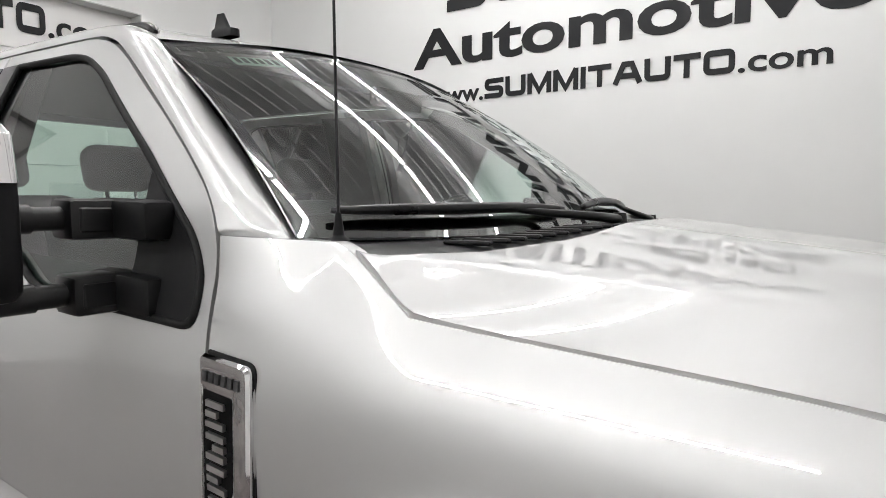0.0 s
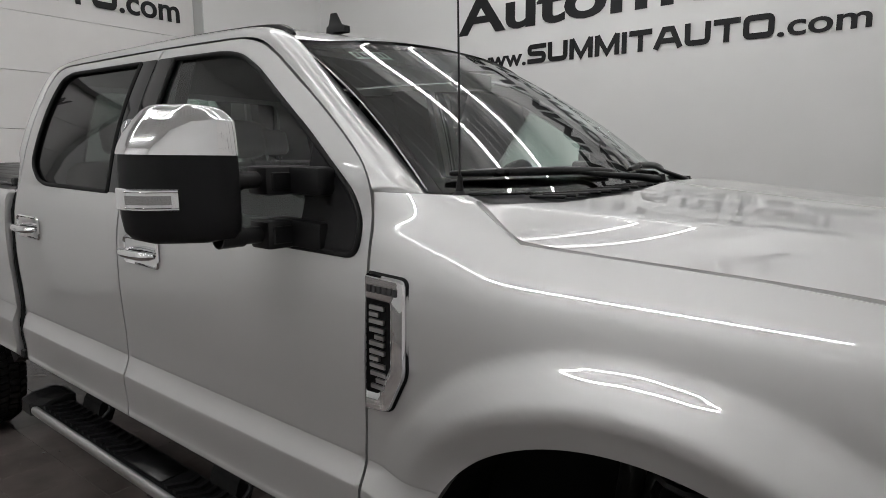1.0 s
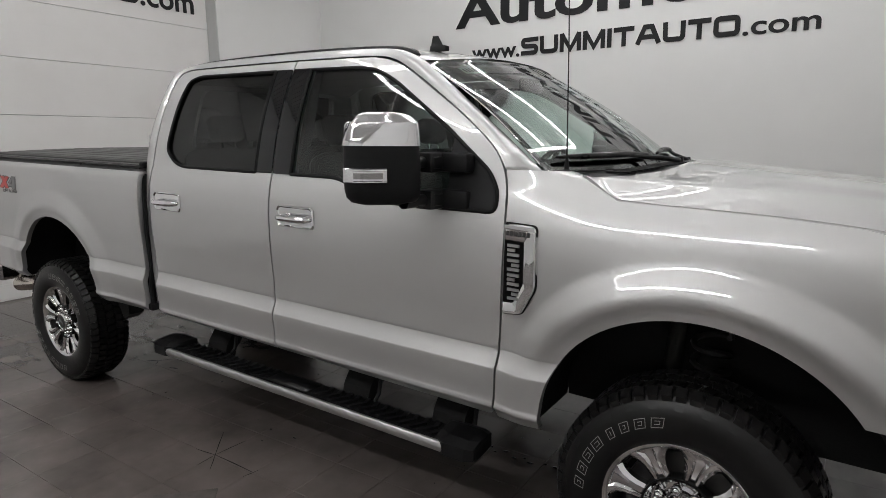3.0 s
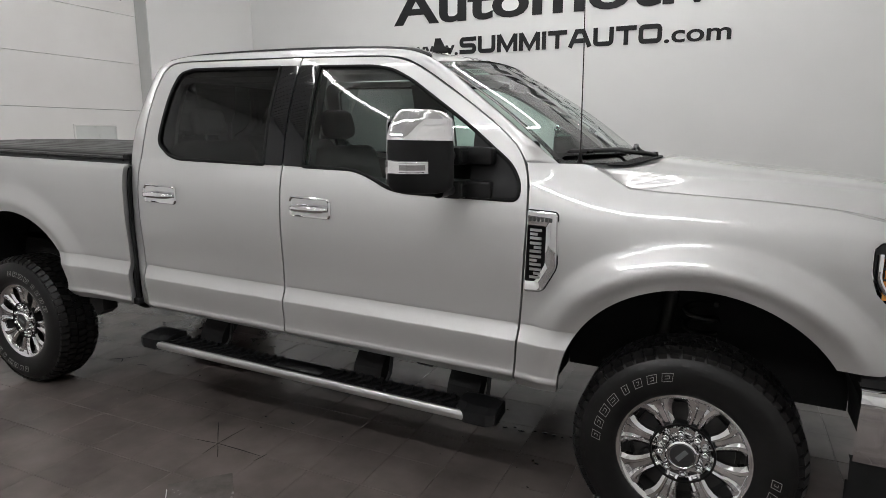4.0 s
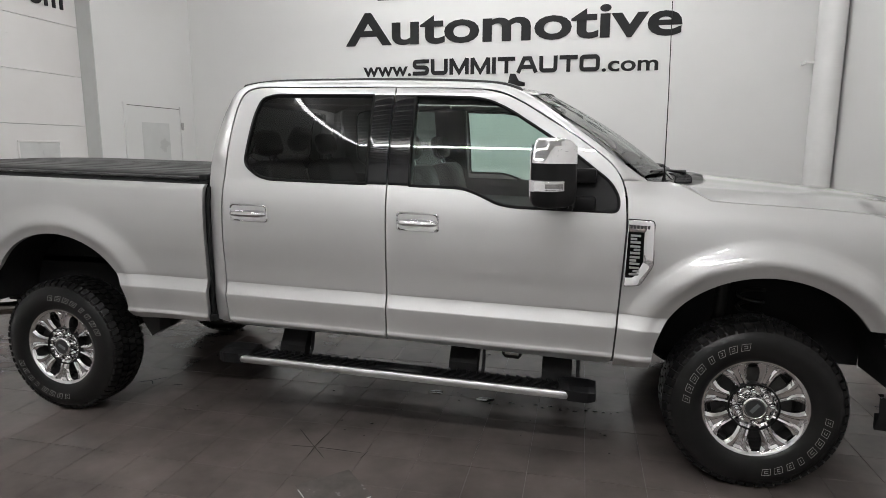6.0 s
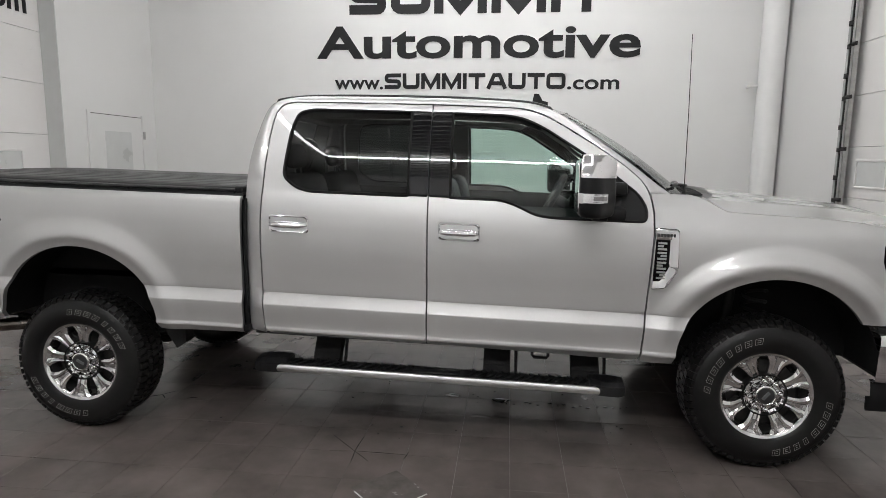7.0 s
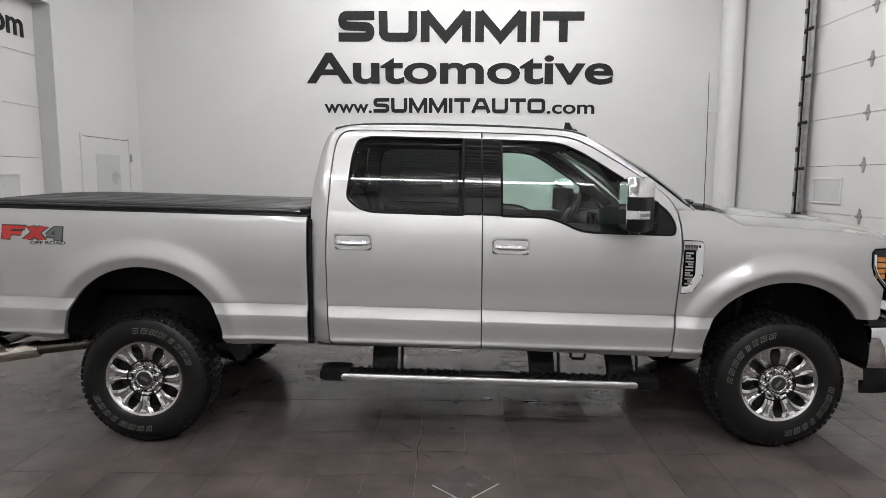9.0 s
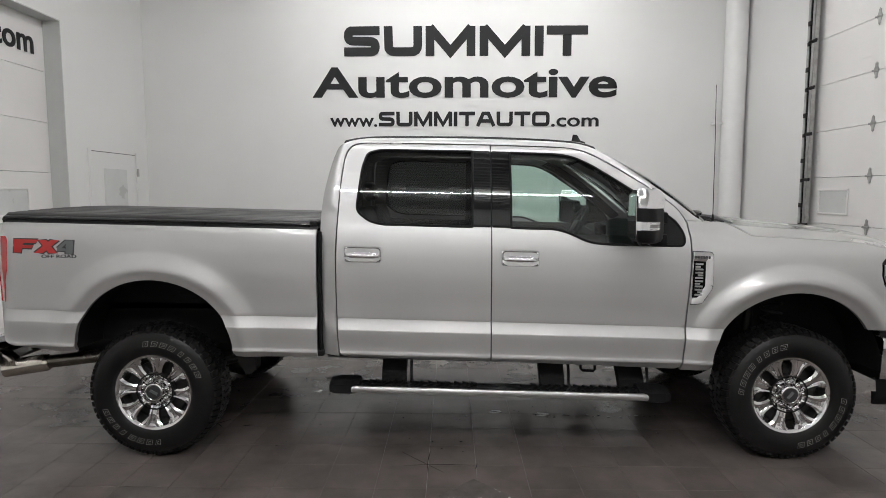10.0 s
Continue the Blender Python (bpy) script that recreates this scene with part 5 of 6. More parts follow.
for s in (-1, 1):
    shell("sill_inner", [[(x, s * w, z) for x in (-2.95, -1.9, -0.6)] for w, z in ((0.80, 0.60), (0.90, 0.615), (0.915, 0.66), (0.925, 0.9), (0.925, 1.30), (0.905, 1.395))], CABIN)
    shell("bed_gap_shade", [[(x, s * w, z) for x in (-3.03, -2.965)] for w, z in ((0.70, 0.66), (0.90, 0.66), (0.905, 1.42), (0.70, 1.44))], SEAL_GAP)
    # narrow black tube added as the shade in the gap between cab and bed
    bm = bmesh.new()
    tube(bm, [rk((-2.984, s * w, z)) for w, z in ((0.90, 1.43), (0.925, 1.35), (0.935, 1.1), (0.925, 0.9), (0.94, 0.75), (0.925, 0.64))], 0.013, 8)
    part("gap_shade_tube", bm, LINER, truck, smooth=True)
    bm = boxes(((-3.035, s * 0.88, 0.66), (-2.965, s * 0.955, 0.70)), bevel=0.008)
    part("mud_clip", bm, BLACK, truck)
rear_open = rounded([(-0.62, 1.50), (0.62, 1.50), (0.55, 1.92), (-0.55, 1.92)], 0.06)


def back_surface(u, v):
    return raked(-2.968 + 0.10 * np.clip((v - 1.55) / 0.45, 0, 1) ** 1.8, u, v)


back_out = rounded([(-0.92, 0.65), (0.92, 0.65), (0.925, 1.30), (0.88, 1.60), (0.76, 1.93), (0.66, 2.02), (-0.66, 2.02), (-0.76, 1.93), (-0.88, 1.60), (-0.925, 1.30)], 0.05)
back = sheet("cab_back", dense(back_out, 0.04), [dense(rear_open, 0.04)], back_surface, levels(-0.9, 0.9, 0.08), levels(0.65, 2.0, 0.06), PAINT, truck, 0.03, (1, 0, 0))
sheet("rear_window", dense(rear_open, 0.04), [], back_surface, levels(-0.7, 0.7, 0.1), levels(1.5, 1.95, 0.1), GLASS_CLEAR, back, 0.004, (1, 0, 0))
part("bed_floor", boxes(((-5.0, -0.60, 0.90), (-3.0, 0.60, 0.94)), ((-3.06, -0.85, 0.90), (-3.0, 0.85, 1.44)), ((-5.0, -0.86, 1.2), (-3.0, -0.83, 1.42)), ((-5.0, 0.83, 1.2), (-3.0, 0.86, 1.42))), UNDER, truck)

# exhaust, chassis, axles, springs, wheel liners
bm = bmesh.new()
EX = [(-4.15, -0.60, 0.66), (-4.45, -0.66, 0.60), (-4.70, -0.715, 0.575), (-4.92, -0.745, 0.555)]
tube(bm, [tuple(p) for p in fine(EX, 6)], 0.043, 20)
ex = part("exhaust_pipe", bm, STEEL, truck, "bare steel exhaust pipe", True)
bm = bmesh.new()
d = Vector((-0.285, -0.03, -0.04))
a = Vector((-4.88, -0.742, 0.558))
rr = [(0.045, 0.0), (0.056, 0.05), (0.058, 0.08), (0.058, 1.0), (0.052, 1.0), (0.050, 0.6)]
m = Matrix.Translation(a) @ d.to_track_quat("Z", "Y").to_matrix().to_4x4()
lathe(bm, [(r, k * d.length) for r, k in rr], 28, "z", m)
part("tip", bm, POLISHED, ex, "polished tip", True)
for s in (-1, 1):
    bm = boxes(((-5.0, s * 0.40, 0.56), (0.75, s * 0.49, 0.74)), bevel=0.01)
    part("frame_rail", bm, UNDER, truck)
    def liner(arch, x0, x1, name):
        cx, cz, a, b = arch
        rows = []
        for w in (0.955, 0.90, 0.60):
            rows.append([rk((cx + (a + 0.035) * math.cos(math.pi * k / 24), s * w, cz - 0.02 + (b + 0.035) * math.sin(math.pi * k / 24))) for k in range(25)])
        loft(name, rows, LINER, truck)
        bm = bmesh.new()
        prism(bm, [(cx - a - 0.03, 0.62), (cx + a + 0.03, 0.62), (cx + a + 0.03, cz + b + 0.03), (cx - a - 0.03, cz + b + 0.03)], lambda u, v, d: rk((u, s * (0.60 - d), v)), 0.01)
        part("liner_wall", bm, LINER, truck)
    liner(REAR_ARCH, -4.6, -3.5, "rear_liner")
    liner(FRONT_ARCH, -0.5, 0.6, "front_liner")
    bm = bmesh.new()
    coil = [(0.02 + 0.062 * math.cos(k * 0.6), s * (0.66 + 0.062 * math.sin(k * 0.6)), 0.50 + 0.0062 * k) for k in range(75)]
    tube(bm, coil, 0.011, 6)
    part("coil_spring", bm, UNDER, truck, smooth=True)
    bm = bmesh.new()
    rod(bm, (-0.16, s * 0.62, 0.42), (-0.10, s * 0.60, 0.98), 0.032)
    part("shock", bm, UNDER, truck, smooth=True)
    bm = bmesh.new()
    tube(bm, [(-4.75, s * 0.62, 0.60), (-4.06, s * 0.62, 0.46), (-3.35, s * 0.62, 0.62)], 0.03, 8)
    part("leaf_spring", bm, UNDER, truck)
    bm = bmesh.new()
    prism(bm, [(-3.56, 0.64), (-3.44, 0.62), (-3.44, 0.50), (-3.50, 0.46), (-3.56, 0.55)], lambda u, v, d: rk((u, s * (0.84 - d), v)), 0.10)
    part("frame_bracket", bm, UNDER, truck)
for x, z in ((0.0, 0.43), (-4.06, 0.43)):
    bm = bmesh.new()
    rod(bm, (x, -0.75, z), (x, 0.75, z), 0.055)
    lathe(bm, [(0.0, -0.16), (0.10, -0.14), (0.16, -0.05), (0.16, 0.05), (0.10, 0.14), (0.0, 0.16)], 20, "y", Matrix.Translation((x, 0.25 if x == 0 else 0.0, z)))
    part("axle", bm, UNDER, truck, smooth=True)
bm = bmesh.new()
rod(bm, (-3.9, 0, 0.48), (-1.4, 0.0, 0.58), 0.045)
box(bm, (-1.6, -0.22, 0.46), (-0.4, 0.22, 0.70), 0.04)
box(bm, (-0.4, -0.30, 0.60), (0.6, 0.30, 1.2), 0.05)
box(bm, (-3.0, 0.42, 0.50), (-1.9, 0.80, 0.72), 0.04)
part("driveline", bm, UNDER, truck)
part("underfloor", boxes(((-2.95, -0.86, 0.64), (-0.55, 0.86, 0.67))), UNDER, truck)

# ---- running boards ----
def running_board(s):
    def bar(profile, x0, x1, name, mat, parent, label=""):
        bm = bmesh.new()
        a = [bm.verts.new(rk((x0, s * y, z))) for y, z in profile]
        b = [bm.verts.new(rk((x1, s * y, z))) for y, z in profile]
        n = len(profile)
        bm.faces.new(a)
        bm.faces.new(list(reversed(b)))
        for i in range(n):
            bm.faces.new((a[i], a[(i + 1) % n], b[(i + 1) % n], b[i]))
        return part(name, bm, mat, parent, label, True, 0.4)
    root = bar([(0.84, 0.420), (0.84, 0.448), (0.855, 0.456), (0.985, 0.456), (0.985, 0.412), (0.93, 0.402)], -2.79, -0.895, "running_board", BLACK, truck, "black running board with a bright edge")
    bar(rounded([(0.986, 0.462), (1.002, 0.458), (1.008, 0.440), (1.004, 0.418), (0.986, 0.414)], 0.006, 3), -2.79, -0.895, "edge_trim", BRIGHT, root, "brushed metal edge")
    # ends
    for x, d in ((-2.79, -1), (-0.895, 1)):
        bm = bmesh.new()
        secs = []
        for q, top, low, y0, y1 in ((-0.055, 0.466, 0.402, 0.835, 0.975), (-0.05, 0.478, 0.402, 0.83, 0.978), (0.0, 0.481, 0.402, 0.83, 1.010), (0.10, 0.479, 0.400, 0.83, 1.008), (0.135, 0.475, 0.406, 0.84, 0.992), (0.139, 0.466, 0.413, 0.85, 0.982)):
            secs.append([bm.verts.new(rk((x + d * q, s * y, z))) for y, z in ((y0, low + 0.01), (y0, top), (y0 + 0.03, top + 0.008), (y1 - 0.05, top + 0.002), (y1, top - 0.012), (y1, low + 0.012), (y1 - 0.03, low))])
        for a, b in zip(secs, secs[1:]):
            for i in range(7):
                bm.faces.new((a[i], a[(i + 1) % 7], b[(i + 1) % 7], b[i]))
        bm.faces.new(secs[0])
        bm.faces.new(secs[-1])
        part("end_cap", bm, BLACK, root)
    # step treads: slanted raised ribs on two pads
    for x0, x1 in ((-2.72, -2.02), (-1.66, -0.96)):
        x = x0
        while x < x1:
            bm = bmesh.new()
            z = 0.455
            pts = [(x, 0.975), (x + 0.020, 0.975), (x + 0.062, 0.905), (x + 0.050, 0.862), (x + 0.030, 0.862), (x + 0.042, 0.905)]
            prism(bm, pts, lambda u, v, d: rk((u, s * v, z + d)), 0.013)
            part("rib", bm, SATIN, root)
            x += 0.056
    bar([(0.862, 0.457), (0.862, 0.462), (0.968, 0.462), (0.968, 0.457)], -1.98, -1.70, "centre_pad", SATIN, root)
    for x in (-2.605, -1.565, -1.045):
        bm = bmesh.new()
        pts = [(0.62, 0.66), (0.74, 0.66), (0.80, 0.56), (0.845, 0.50), (0.858, 0.455), (0.858, 0.415), (0.80, 0.42), (0.78, 0.47), (0.66, 0.60)]
        prism(bm, pts, lambda u, v, d: rk((x + d, s * u, v)), 0.16)
        part("bracket", bm, LINER, root)
        bm = bmesh.new()
        tube(bm, [rk((x + 0.193, s * y, z)) for y, z in ((0.74, 0.65), (0.80, 0.56), (0.82, 0.48), (0.87, 0.44))], 0.010, 8)
        part("strut", bm, BLACK, root, smooth=True)


for s in (-1, 1):
    running_board(s)
bm = bmesh.new()
tube(bm, [rk(p) for p in ((-1.272, -0.72, 0.62), (-1.272, -0.72, 0.535), (-1.262, -0.72, 0.522), (-1.186, -0.72, 0.520), (-1.176, -0.72, 0.533), (-1.176, -0.72, 0.62))], 0.010, 8)
part("hoist_loop", bm, BLACK, truck, "black loop under the sill", True)

# ---- wheels: built once, copied to the other three corners ----
def wheel_parts(root):
    prof = [(0.232, -0.105), (0.240, -0.122), (0.262, -0.134), (0.300, -0.142), (0.336, -0.142), (0.360, -0.136), (0.378, -0.127), (0.391, -0.117), (0.401, -0.105), (0.407, -0.088), (0.411, -0.04), (0.4115, 0.0)]
    prof = prof + [(r, -o) for r, o in reversed(prof[:-1])]
    bm = bmesh.new()
    lathe(bm, prof, 96)
    tyre = part("tyre", bm, RUBBER, root, "black all-terrain tyre with outlined white marks", True, 1.0)
    # tread: staggered blocks round the rim, shoulder lugs down the side
    bm = bmesh.new()
    N = 58
    for k in range(N):
        a0 = 2 * math.pi * k / N
        for row, (y0, y1, sh, skew) in enumerate(((-0.124, -0.086, 0.0, 0.10), (-0.079, -0.033, 0.5, -0.16), (-0.026, 0.026, 0.0, 0.16), (0.033, 0.079, 0.5, -0.16), (0.086, 0.124, 0.0, 0.10))):
            da = 2 * math.pi / N
            b0, b1 = a0 + da * (sh + 0.10), a0 + da * (sh + 0.84)
            outer = row in (0, 4)
            vs = []
            for rad in (0.400, 0.0):
                for ang, y, sk in ((b0, y0, 0), (b1, y0, 0), (b1, y1, skew), (b0, y1, skew)):
                    edge = outer and abs(y) > 0.11
                    r = (0.386 if edge else 0.404) if rad else (0.4035 if edge else 0.4225)
                    t = ang + sk * da
                    vs.append(bm.verts.new((r * math.cos(t), y, r * math.sin(t))))
            for f in ((4, 5, 6, 7), (0, 1, 5, 4), (1, 2, 6, 5), (2, 3, 7, 6), (3, 0, 4, 7)):
                bm.faces.new([vs[i] for i in f])
        for sgn in (-1, 1):
            if k % 2 == 0:
                b0, b1 = a0 + 0.02, a0 + 0.092
                vs = []
                for r, o in ((0.398, 0.111), (0.380, 0.1255), (0.362, 0.1355)):
                    for t in (b0, b1):
                        vs.append(bm.verts.new((r * math.cos(t), sgn * (o + 0.003), r * math.sin(t))))
                bm.faces.new([vs[i] for i in (0, 1, 3, 2)])
                bm.faces.new([vs[i] for i in (2, 3, 5, 4)])
    tread = part("tread", bm, RUBBER, tyre)
    tread["kind"] = "stuff"
    # raised marks on the outer sidewall: outlined plain bars along two arcs
    for start, count in ((math.radians(89) - 0.715, 8), (math.radians(269) - 0.715, 8)):
        for k in range(count):
            a = start + k * 0.182
            bm = bmesh.new()
            r0, r1, da, t = 0.303, 0.336, (0.125, 0.10, 0.13, 0.115, 0.08)[(k * 3) % 5], 0.0016
            def q(r, ang):
                return (r * math.cos(ang - (r - 0.32) * 0.8), r * math.sin(ang - (r - 0.32) * 0.8))
            def pl(u, v, d):
                rr_ = math.hypot(u, v)
                o = float(np.interp(rr_, [0.262, 0.300, 0.336, 0.360], [0.134, 0.142, 0.142, 0.136]))
                return (u, -(o + 0.0006 + d), v)
            for e0, e1, c0, c1 in ((r0, r0 + t, a, a + da), (r1 - t, r1, a, a + da), (r0 + t, r1 - t, a, a + t / r0), (r0 + t, r1 - t, a + da - t / r0, a + da),
                                   (r0 + 0.010, r0 + 0.010 + t, a + 0.035, a + da - 0.035), (r1 - 0.010 - t, r1 - 0.010, a + 0.035, a + da - 0.035), (r0 + 0.010 + t, r1 - 0.010 - t, a + 0.035, a + 0.035 + t / r0)):
                prism(bm, [q(e0, c0), q(e1, c0), q(e1, (c0 + c1) / 2), q(e1, c1), q(e0, c1), q(e0, (c0 + c1) / 2)], pl, 0.0012)
            part("sidewall_mark", bm, TYRE_WHITE, tyre, "faded white outlined mark")
    # rim
    bm = bmesh.new()
    lathe(bm, [(0.236, 0.0), (0.222, -0.02), (0.222, -0.085), (0.228, -0.100), (0.238, -0.106), (0.245, -0.114), (0.247, -0.120), (0.243, -0.124), (0.234, -0.122), (0.226, -0.114), (0.221, -0.104), (0.220, -0.098)], 72)
    rim = part("rim", bm, WHEEL, root, "chrome rim with eight split spokes", True, 0.7)
    for k in range(8):
        a = 2 * math.pi * (k + 0.5) / 8
        bm = bmesh.new()
        rows = []
        # across the spoke: side, ridge, groove, ridge, side
        for r, w, o in ((0.098, 0.031, -0.088), (0.120, 0.030, -0.098), (0.150, 0.033, -0.104), (0.175, 0.040, -0.107), (0.195, 0.051, -0.109), (0.210, 0.066, -0.1115), (0.226, 0.089, -0.114)):
            g = 0.007 if r < 0.215 else 0.003
            sec = [(-w * 0.94, o + 0.035), (-w, o + 0.006), (-w * 0.66, o - 0.004), (-w * 0.40, o - 0.002), (-w * 0.22, o + g), (w * 0.22, o + g), (w * 0.40, o - 0.002), (w * 0.66, o - 0.004), (w, o + 0.006), (w * 0.94, o + 0.035)]
            row = []
            for u, y in sec:
                x, z = r, u
                row.append(bm.verts.new((x * math.cos(a) - z * math.sin(a), y, x * math.sin(a) + z * math.cos(a))))
            rows.append(row)
        for p, q_ in zip(rows, rows[1:]):
            for i in range(9):
                bm.faces.new((p[i], p[i + 1], q_[i + 1], q_[i]))
        part("spoke", bm, WHEEL, rim)
        ang = 2 * math.pi * k / 8
        c = Vector((0.081 * math.cos(ang), -0.092, 0.081 * math.sin(ang)))
        bm = bmesh.new()
        rod(bm, c + Vector((0, 0.03, 0)), c + Vector((0, -0.018, 0)), 0.0155, 0.0145, 6)
        bmesh.ops.create_icosphere(bm, subdivisions=1, radius=0.013, matrix=Matrix.Translation(c + Vector((0, -0.018, 0))))
        part("lug_nut", bm, WHEEL, rim, smooth=True, sharp=0.6)
    bm = bmesh.new()
    lathe(bm, [(0.112, -0.055), (0.110, -0.082), (0.104, -0.088), (0.099, -0.084), (0.094, -0.070), (0.068, -0.070), (0.065, -0.082), (0.062, -0.108), (0.056, -0.118), (0.050, -0.121), (0.046, -0.116), (0.0, -0.116)], 48)
    part("hub", bm, WHEEL, rim, smooth=True, sharp=0.5)
    # A solid dark ring stands in for the shaded gap round the hub.
    bm = bmesh.new()
    lathe(bm, [(0.111, -0.060), (0.112, -0.1035), (0.119, -0.1045), (0.121, -0.060)], 48)
    part("hub_gap_ring", bm, SEAL_GAP, rim, "dark ring drawn as the shaded gap round the hub")
    bm = bmesh.new()
    prism(bm, [(0.044 * math.cos(t * 0.2618), 0.044 * math.sin(t * 0.2618)) for t in range(24)], lambda u, v, d: (u, -0.1165 - d, v), 0.003)
    cap = part("centre_cap", bm, DECAL_DARK, rim, "dark centre cap")
    part("emblem_bar", boxes(((-0.026, -0.1215, -0.009), (0.026, -0.119, 0.009)), bevel=0.002), DECAL_GREY, cap)
    # Barrel and its backing are coloured dark to put shade into the spoke pockets.
    bm = bmesh.new()
    lathe(bm, [(0.232, 0.11), (0.236, 0.10), (0.215, 0.08), (0.214, -0.06), (0.2205, -0.096), (0.216, -0.096), (0.208, -0.06), (0.204, -0.035), (0.05, -0.025)], 48)
    part("barrel", bm, UNDER, rim, "inner barrel and backing, darkened for shaded spoke pockets", True)
    bm = bmesh.new()
    lathe(bm, [(0.06, -0.045), (0.185, -0.045), (0.188, -0.03), (0.06, -0.03)], 48)
    part("brake_disc", bm, DISC, root, "iron brake disc, darkened for shaded spoke pockets", True)
    part("caliper", boxes(((-0.20, -0.06, -0.09), (-0.10, 0.05, 0.09)), bevel=0.015), UNDER, root)


rear = empty("wheel", Matrix(), "chrome wheel with a black all-terrain tyre on the tile floor", "wheel", "wheels of the truck")
wheel_parts(rear)
places = [(-4.06, -0.862, 0.427, 29), (0.0, -0.862, 0.427, -51), (-4.06, 0.862, 0.427, 20), (0.0, 0.862, 0.427, -40)]
rear.parent = truck
wheels = [rear] + [copy_thing(rear, Matrix()) for _ in range(3)]
for w, (x, y, z, turn) in zip(wheels, places):
    w.matrix_basis = pose(x, y, z, 0, 0, 0 if y < 0 else 180) @ pose(0, 0, 0, 0, turn, 0) @ Matrix.Diagonal((1.012, 1, 1.012, 1))
    for key in ("category", "group"):
        if key in w:
            del w[key]

# ---- cabin, seen through the glass ----
def seat(x, y, parent_label, headrest=True, width=0.52):
    m = pose(*raked(x, y, 0), 0, 0, 0)
    bm = bmesh.new()
    box(bm, (-0.26, -width / 2, 0.86), (0.26, width / 2, 1.06), 0.06, segments=3)
    st = part("seat", bm, LEATHER, truck, parent_label, True, 1.5)
    st.matrix_basis = m
    bm = bmesh.new()
    tilt = Matrix.Translation((-0.22, 0, 1.0)) @ Matrix.Rotation(radians(-14), 4, "Y")
    box(bm, (-0.09, -width / 2 + 0.01, 0.0), (0.09, width / 2 - 0.01, 0.60), 0.07, tilt, 3)
    part("backrest", bm, LEATHER, st, "", True, 1.5)
    if headrest:
        bm = bmesh.new()
        box(bm, (-0.05, -0.115, 0.64), (0.055, 0.115, 0.80), 0.045, tilt, 3)
        part("headrest", bm, LEATHER, st, "", True, 1.5)
        bm = bmesh.new()
        for d in (-0.05, 0.05):
            rod(bm, tilt @ Vector((0, d, 0.56)), tilt @ Vector((0, d, 0.66)), 0.007, n=8)
        part("post", bm, CHROME, st)


seat(-1.52, -0.42, "dark leather seat")
seat(-1.52, 0.42, "dark leather seat")
seat(-2.45, -0.45, "dark leather rear seat", True, 0.62)
seat(-2.45, 0.45, "dark leather rear seat", True, 0.62)
bm = bmesh.new()
rows = []
for x, z in ((-0.98, 1.05), (-0.98, 1.30), (-0.955, 1.40), (-0.90, 1.445), (-0.75, 1.47), (-0.56, 1.50), (-0.44, 1.50)):
    rows.append([rk((x - 0.14 * abs(y) ** 2 * (x > -0.7), y, z)) for y in np.linspace(-0.84, 0.84, 15)])
loft("dashboard", rows, CABIN, truck, "dark dashboard")
bm = bmesh.new()
c, ax = Vector(raked(-1.10, 0.40, 1.44)), Matrix.Rotation(radians(-62), 4, "Y")
tube(bm, [c + ax @ Vector((0.185 * math.cos(k * 0.2618), 0.185 * math.sin(k * 0.2618), 0)) for k in range(24)], 0.017, 10, True)
wheel_ = part("steering_wheel", bm, LEATHER, truck, "black steering wheel", True)
bm = bmesh.new()
box(bm, (-0.06, -0.08, -0.03), (0.06, 0.08, 0.02), 0.025, Matrix.Translation(c) @ ax)
for t in (0.0, 2.2, -2.2, math.pi):
    rod(bm, c, c + ax @ Vector((0.18 * math.cos(t), 0.18 * math.sin(t), 0)), 0.015, n=8)
rod(bm, c, c + ax @ Vector((0, 0, -0.25)), 0.04, n=12)
part("boss", bm, CABIN, wheel_, smooth=True)
part("console", boxes(((-1.75, -0.13, 0.7), (-0.95, 0.13, 1.16)), bevel=0.03), CABIN, truck)
part("screen", boxes(((-1.0, -0.14, 1.28), (-0.975, 0.14, 1.46)), bevel=0.008), GLOSSY, truck)
bm = bmesh.new()
box(bm, (-1.02, -0.12, 1.865), (-0.985, 0.12, 1.93), 0.015)
part("rear_view_mirror", bm, SATIN, truck, smooth=True)
# headliner, inner pillars and inner door tops
rows = []
for x in np.linspace(-2.86, -1.20, 12):
    w, e = float(roof_w(x)) - 0.01, float(roof_e(x)) - 0.05
    rows.append([rk((x, w * t, e + 0.012 * (1 - t * t))) for t in np.linspace(-1, 1, 9)])
loft("headliner", rows, HEADLINER, truck, "grey headliner")
for s in (-1, 1):
    rows = []
    for x, w, z in ((-0.62, 0.80, 1.53), (-0.80, 0.765, 1.68), (-1.0, 0.72, 1.83), (-1.18, 0.675, 1.94), (-1.3, 0.635, 1.985)):
        rows.append([rk((x, s * w, z)), rk((x - 0.05, s * (w + 0.02), z - 0.03)), rk((x - 0.07, s * (w + 0.05), z - 0.03))])
    loft("pillar_trim", rows, CABIN, truck)
    bm = bmesh.new()
    prism(bm, [(-2.02, 1.30), (-1.78, 1.30), (-1.78, 1.98), (-2.02, 1.98)], lambda u, v, d: rk((u, s * (float(side_w(np.array([v]))[0]) - 0.03 - d), v)), 0.05)
    part("pillar_trim", bm, CABIN, truck)
    bm = bmesh.new()
    rows = [[rk((x, s * w, z)) for x in (-2.86, -1.9, -0.66)] for w, z in ((0.905, 1.40), (0.895, 1.47), (0.86, 1.485), (0.83, 1.45), (0.82, 1.0))]
    loft("door_trim", [[p for p in r] for r in rows[:1]] + rows[3:], CABIN, truck)
    bm.free()
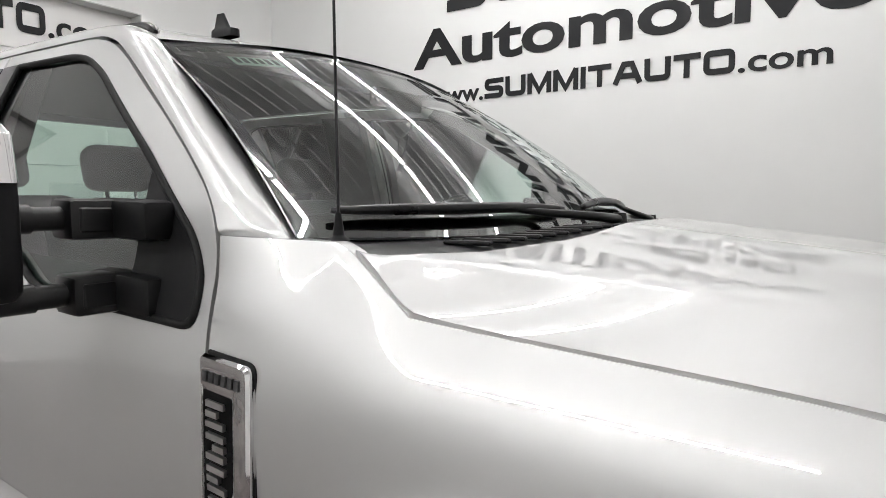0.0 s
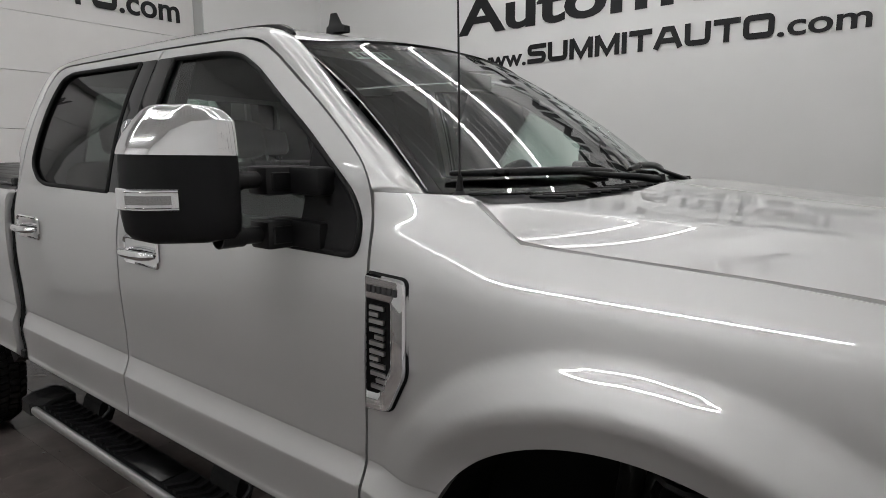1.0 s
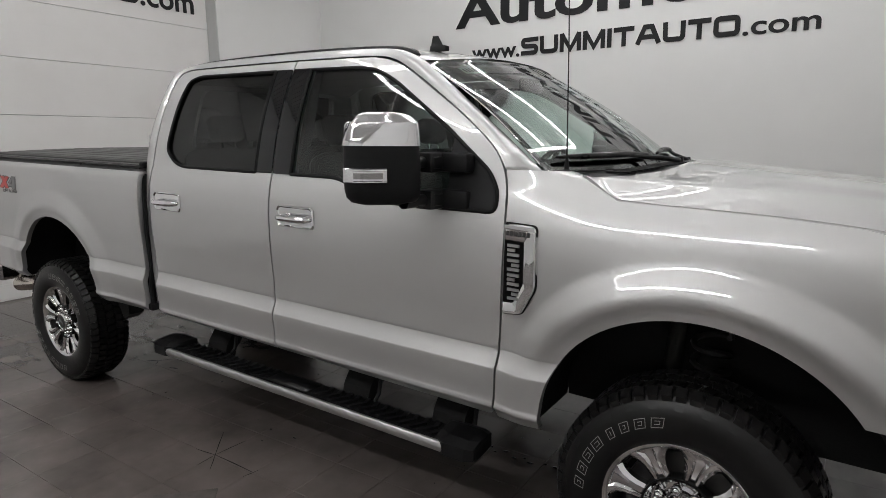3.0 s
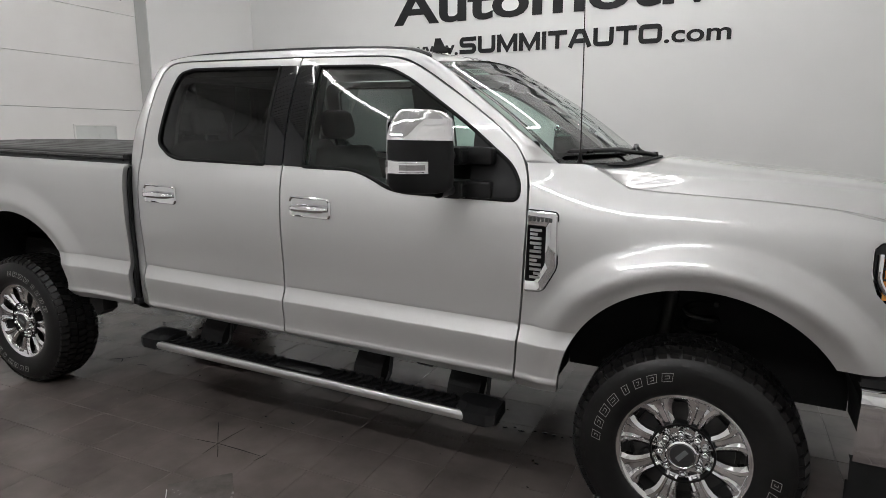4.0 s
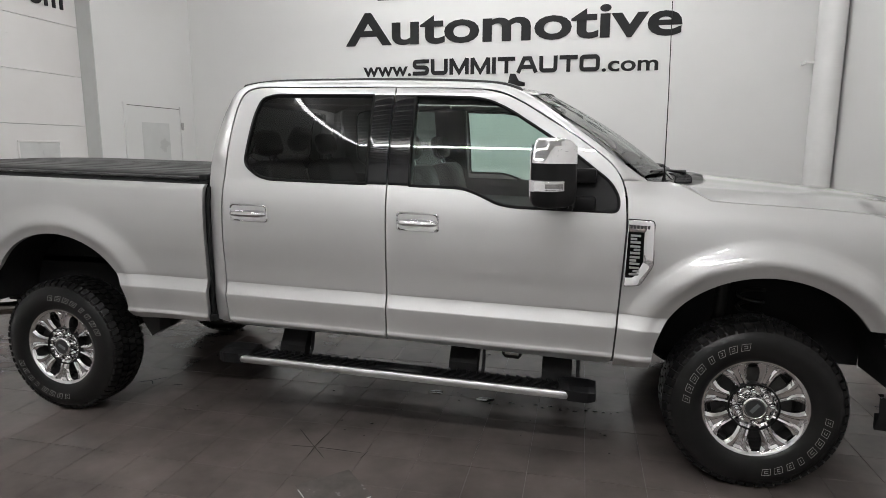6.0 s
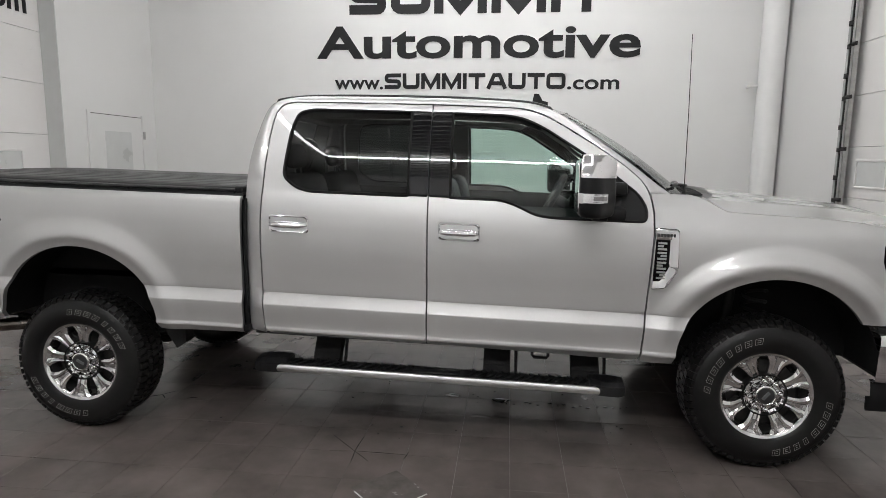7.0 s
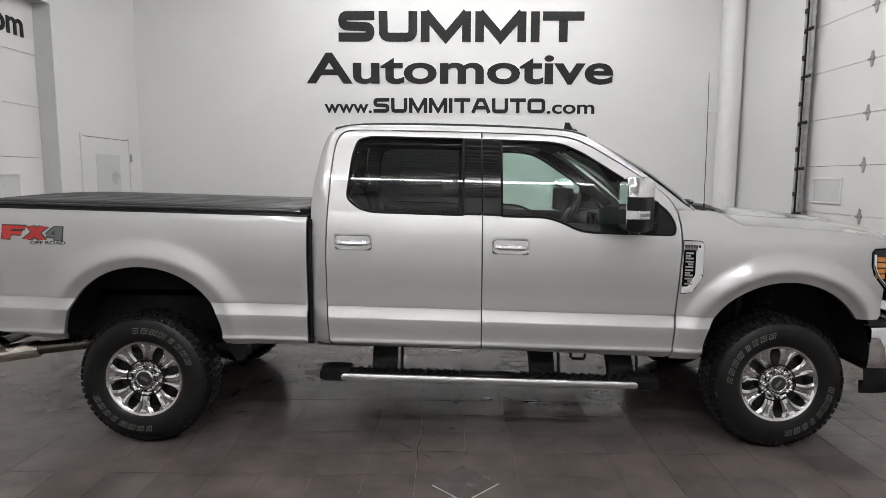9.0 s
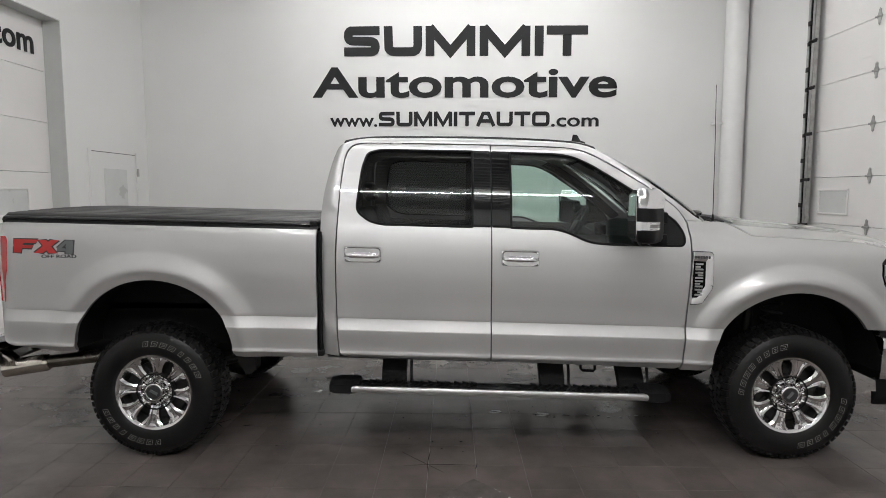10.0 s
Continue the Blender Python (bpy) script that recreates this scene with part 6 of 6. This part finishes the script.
part("cab_floor", boxes(((-2.93, -0.85, 0.68), (-0.6, 0.85, 0.72))), CABIN, truck)

# ---- floor tiles, the nearest as pieces of their own ----
def tile_mesh():
    h, c, z = TILE / 2 - 0.0013, 0.0005, 0.012
    v = [(-h, -h, -z), (h, -h, -z), (h, h, -z), (-h, h, -z), (-h, -h, -c), (h, -h, -c), (h, h, -c), (-h, h, -c),
         (-h + c, -h + c, 0), (h - c, -h + c, 0), (h - c, h - c, 0), (-h + c, h - c, 0)]
    f = [(8, 9, 10, 11)] + [(i, (i + 1) % 4, (i + 1) % 4 + 4, i + 4) for i in range(4)] + [(i + 4, (i + 1) % 4 + 4, (i + 1) % 4 + 8, i + 8) for i in range(4)]
    return v, f


TV, TF = tile_mesh()
tile_data = bpy.data.meshes.new("tile")
tile_data.from_pydata(TV, [], TF)
tile_data.materials.append(TILEMAT)
rest_v, rest_f = [], []
for i in range(-16, 16):
    for j in range(-42, 20):
        x, y = TX + (i + 0.5) * TILE, TY + (j + 0.5) * TILE
        if not (WALL_W - 0.2 < x < WALL_E + 0.1 and WALL_S < y < WALL_N):
            continue
        dz = 0.0004 * math.sin(i * 12.9 + j * 78.2)
        if -14 <= i <= 12 and -7 <= j <= 3:
            t = new("tile", tile_data)
            t.parent, t.location = floor, (x, y, dz)
        else:
            s = len(rest_v)
            rest_v += [(x + a, y + b, c + dz) for a, b, c in TV]
            rest_f += [tuple(s + k for k in f) for f in TF]
me = bpy.data.meshes.new("tiles")
me.from_pydata(rest_v, [], rest_f)
tagged(mesh_object("tiles", me, TILEMAT, floor), "dark slate-grey floor tiles", kind="stuff")


def scratch(a, b, w, mat=FLOOR_MARK, z=0.0017):
    a, b = Vector((*a, z)), Vector((*b, z))
    n = Vector((-(b - a).y, (b - a).x, 0)).normalized() * w / 2
    bm = bmesh.new()
    vs = [bm.verts.new(p) for p in (a - n * 0.3, b - n * 0.3, b + n * 0.3, (a + b) / 2 + n, a + n * 0.3)]
    bm.faces.new(vs)
    part("floor_mark", bm, mat, floor, "dark line of cracks and debris")


STAR = (-2.443, 0.255)
# First seven strokes are tile cracks, the rest debris by the rear wheel.
for a, b, w in ((STAR, (-2.620, 0.440), 0.008), (STAR, (-2.431, 0.447), 0.009), (STAR, (-2.140, 0.248), 0.011), ((-2.128, 0.278), (-2.143, 0.195), 0.009),
                (STAR, (-2.434, 0.137), 0.008), (STAR, (-2.338, 0.146), 0.007), (STAR, (-2.590, 0.240), 0.010), ((-4.10, 0.855), (-4.02, 0.905), 0.030),
                ((-4.03, 0.90), (-3.955, 0.990), 0.016), ((-4.02, 0.905), (-3.97, 0.850), 0.014), ((-3.82, 0.868), (-3.745, 0.885), 0.026), ((-4.24, 0.80), (-4.19, 0.815), 0.014)):
    scratch(a, b, w)
plate = boxes(((-0.145, -0.145, 0.0), (0.145, 0.145, 0.003)), bevel=0.001)
ob = part("floor_plate", plate, worn("pale_worn_tile", (0.075, 0.066, 0.062), (0.125, 0.111, 0.104), 0.24), None)
ob.matrix_basis = pose(-2.160, -0.140, 0.0, 0, 0, 45)
tagged(ob, "pale square plate set diagonally on the tile floor", "floor plate")
# Thin pale strips along two edges of the plate.
EDGE = worn("pale_edge_strip", (0.45, 0.44, 0.42), (0.62, 0.61, 0.59), 0.5, scale=30)
for lo, hi in (((-0.147, -0.149, 0.0), (0.135, -0.1455, 0.004)), ((-0.149, -0.147, 0.0), (-0.1455, 0.10, 0.004))):
    part("edge", boxes((lo, hi)), EDGE, ob, "thin pale strip along the edge")
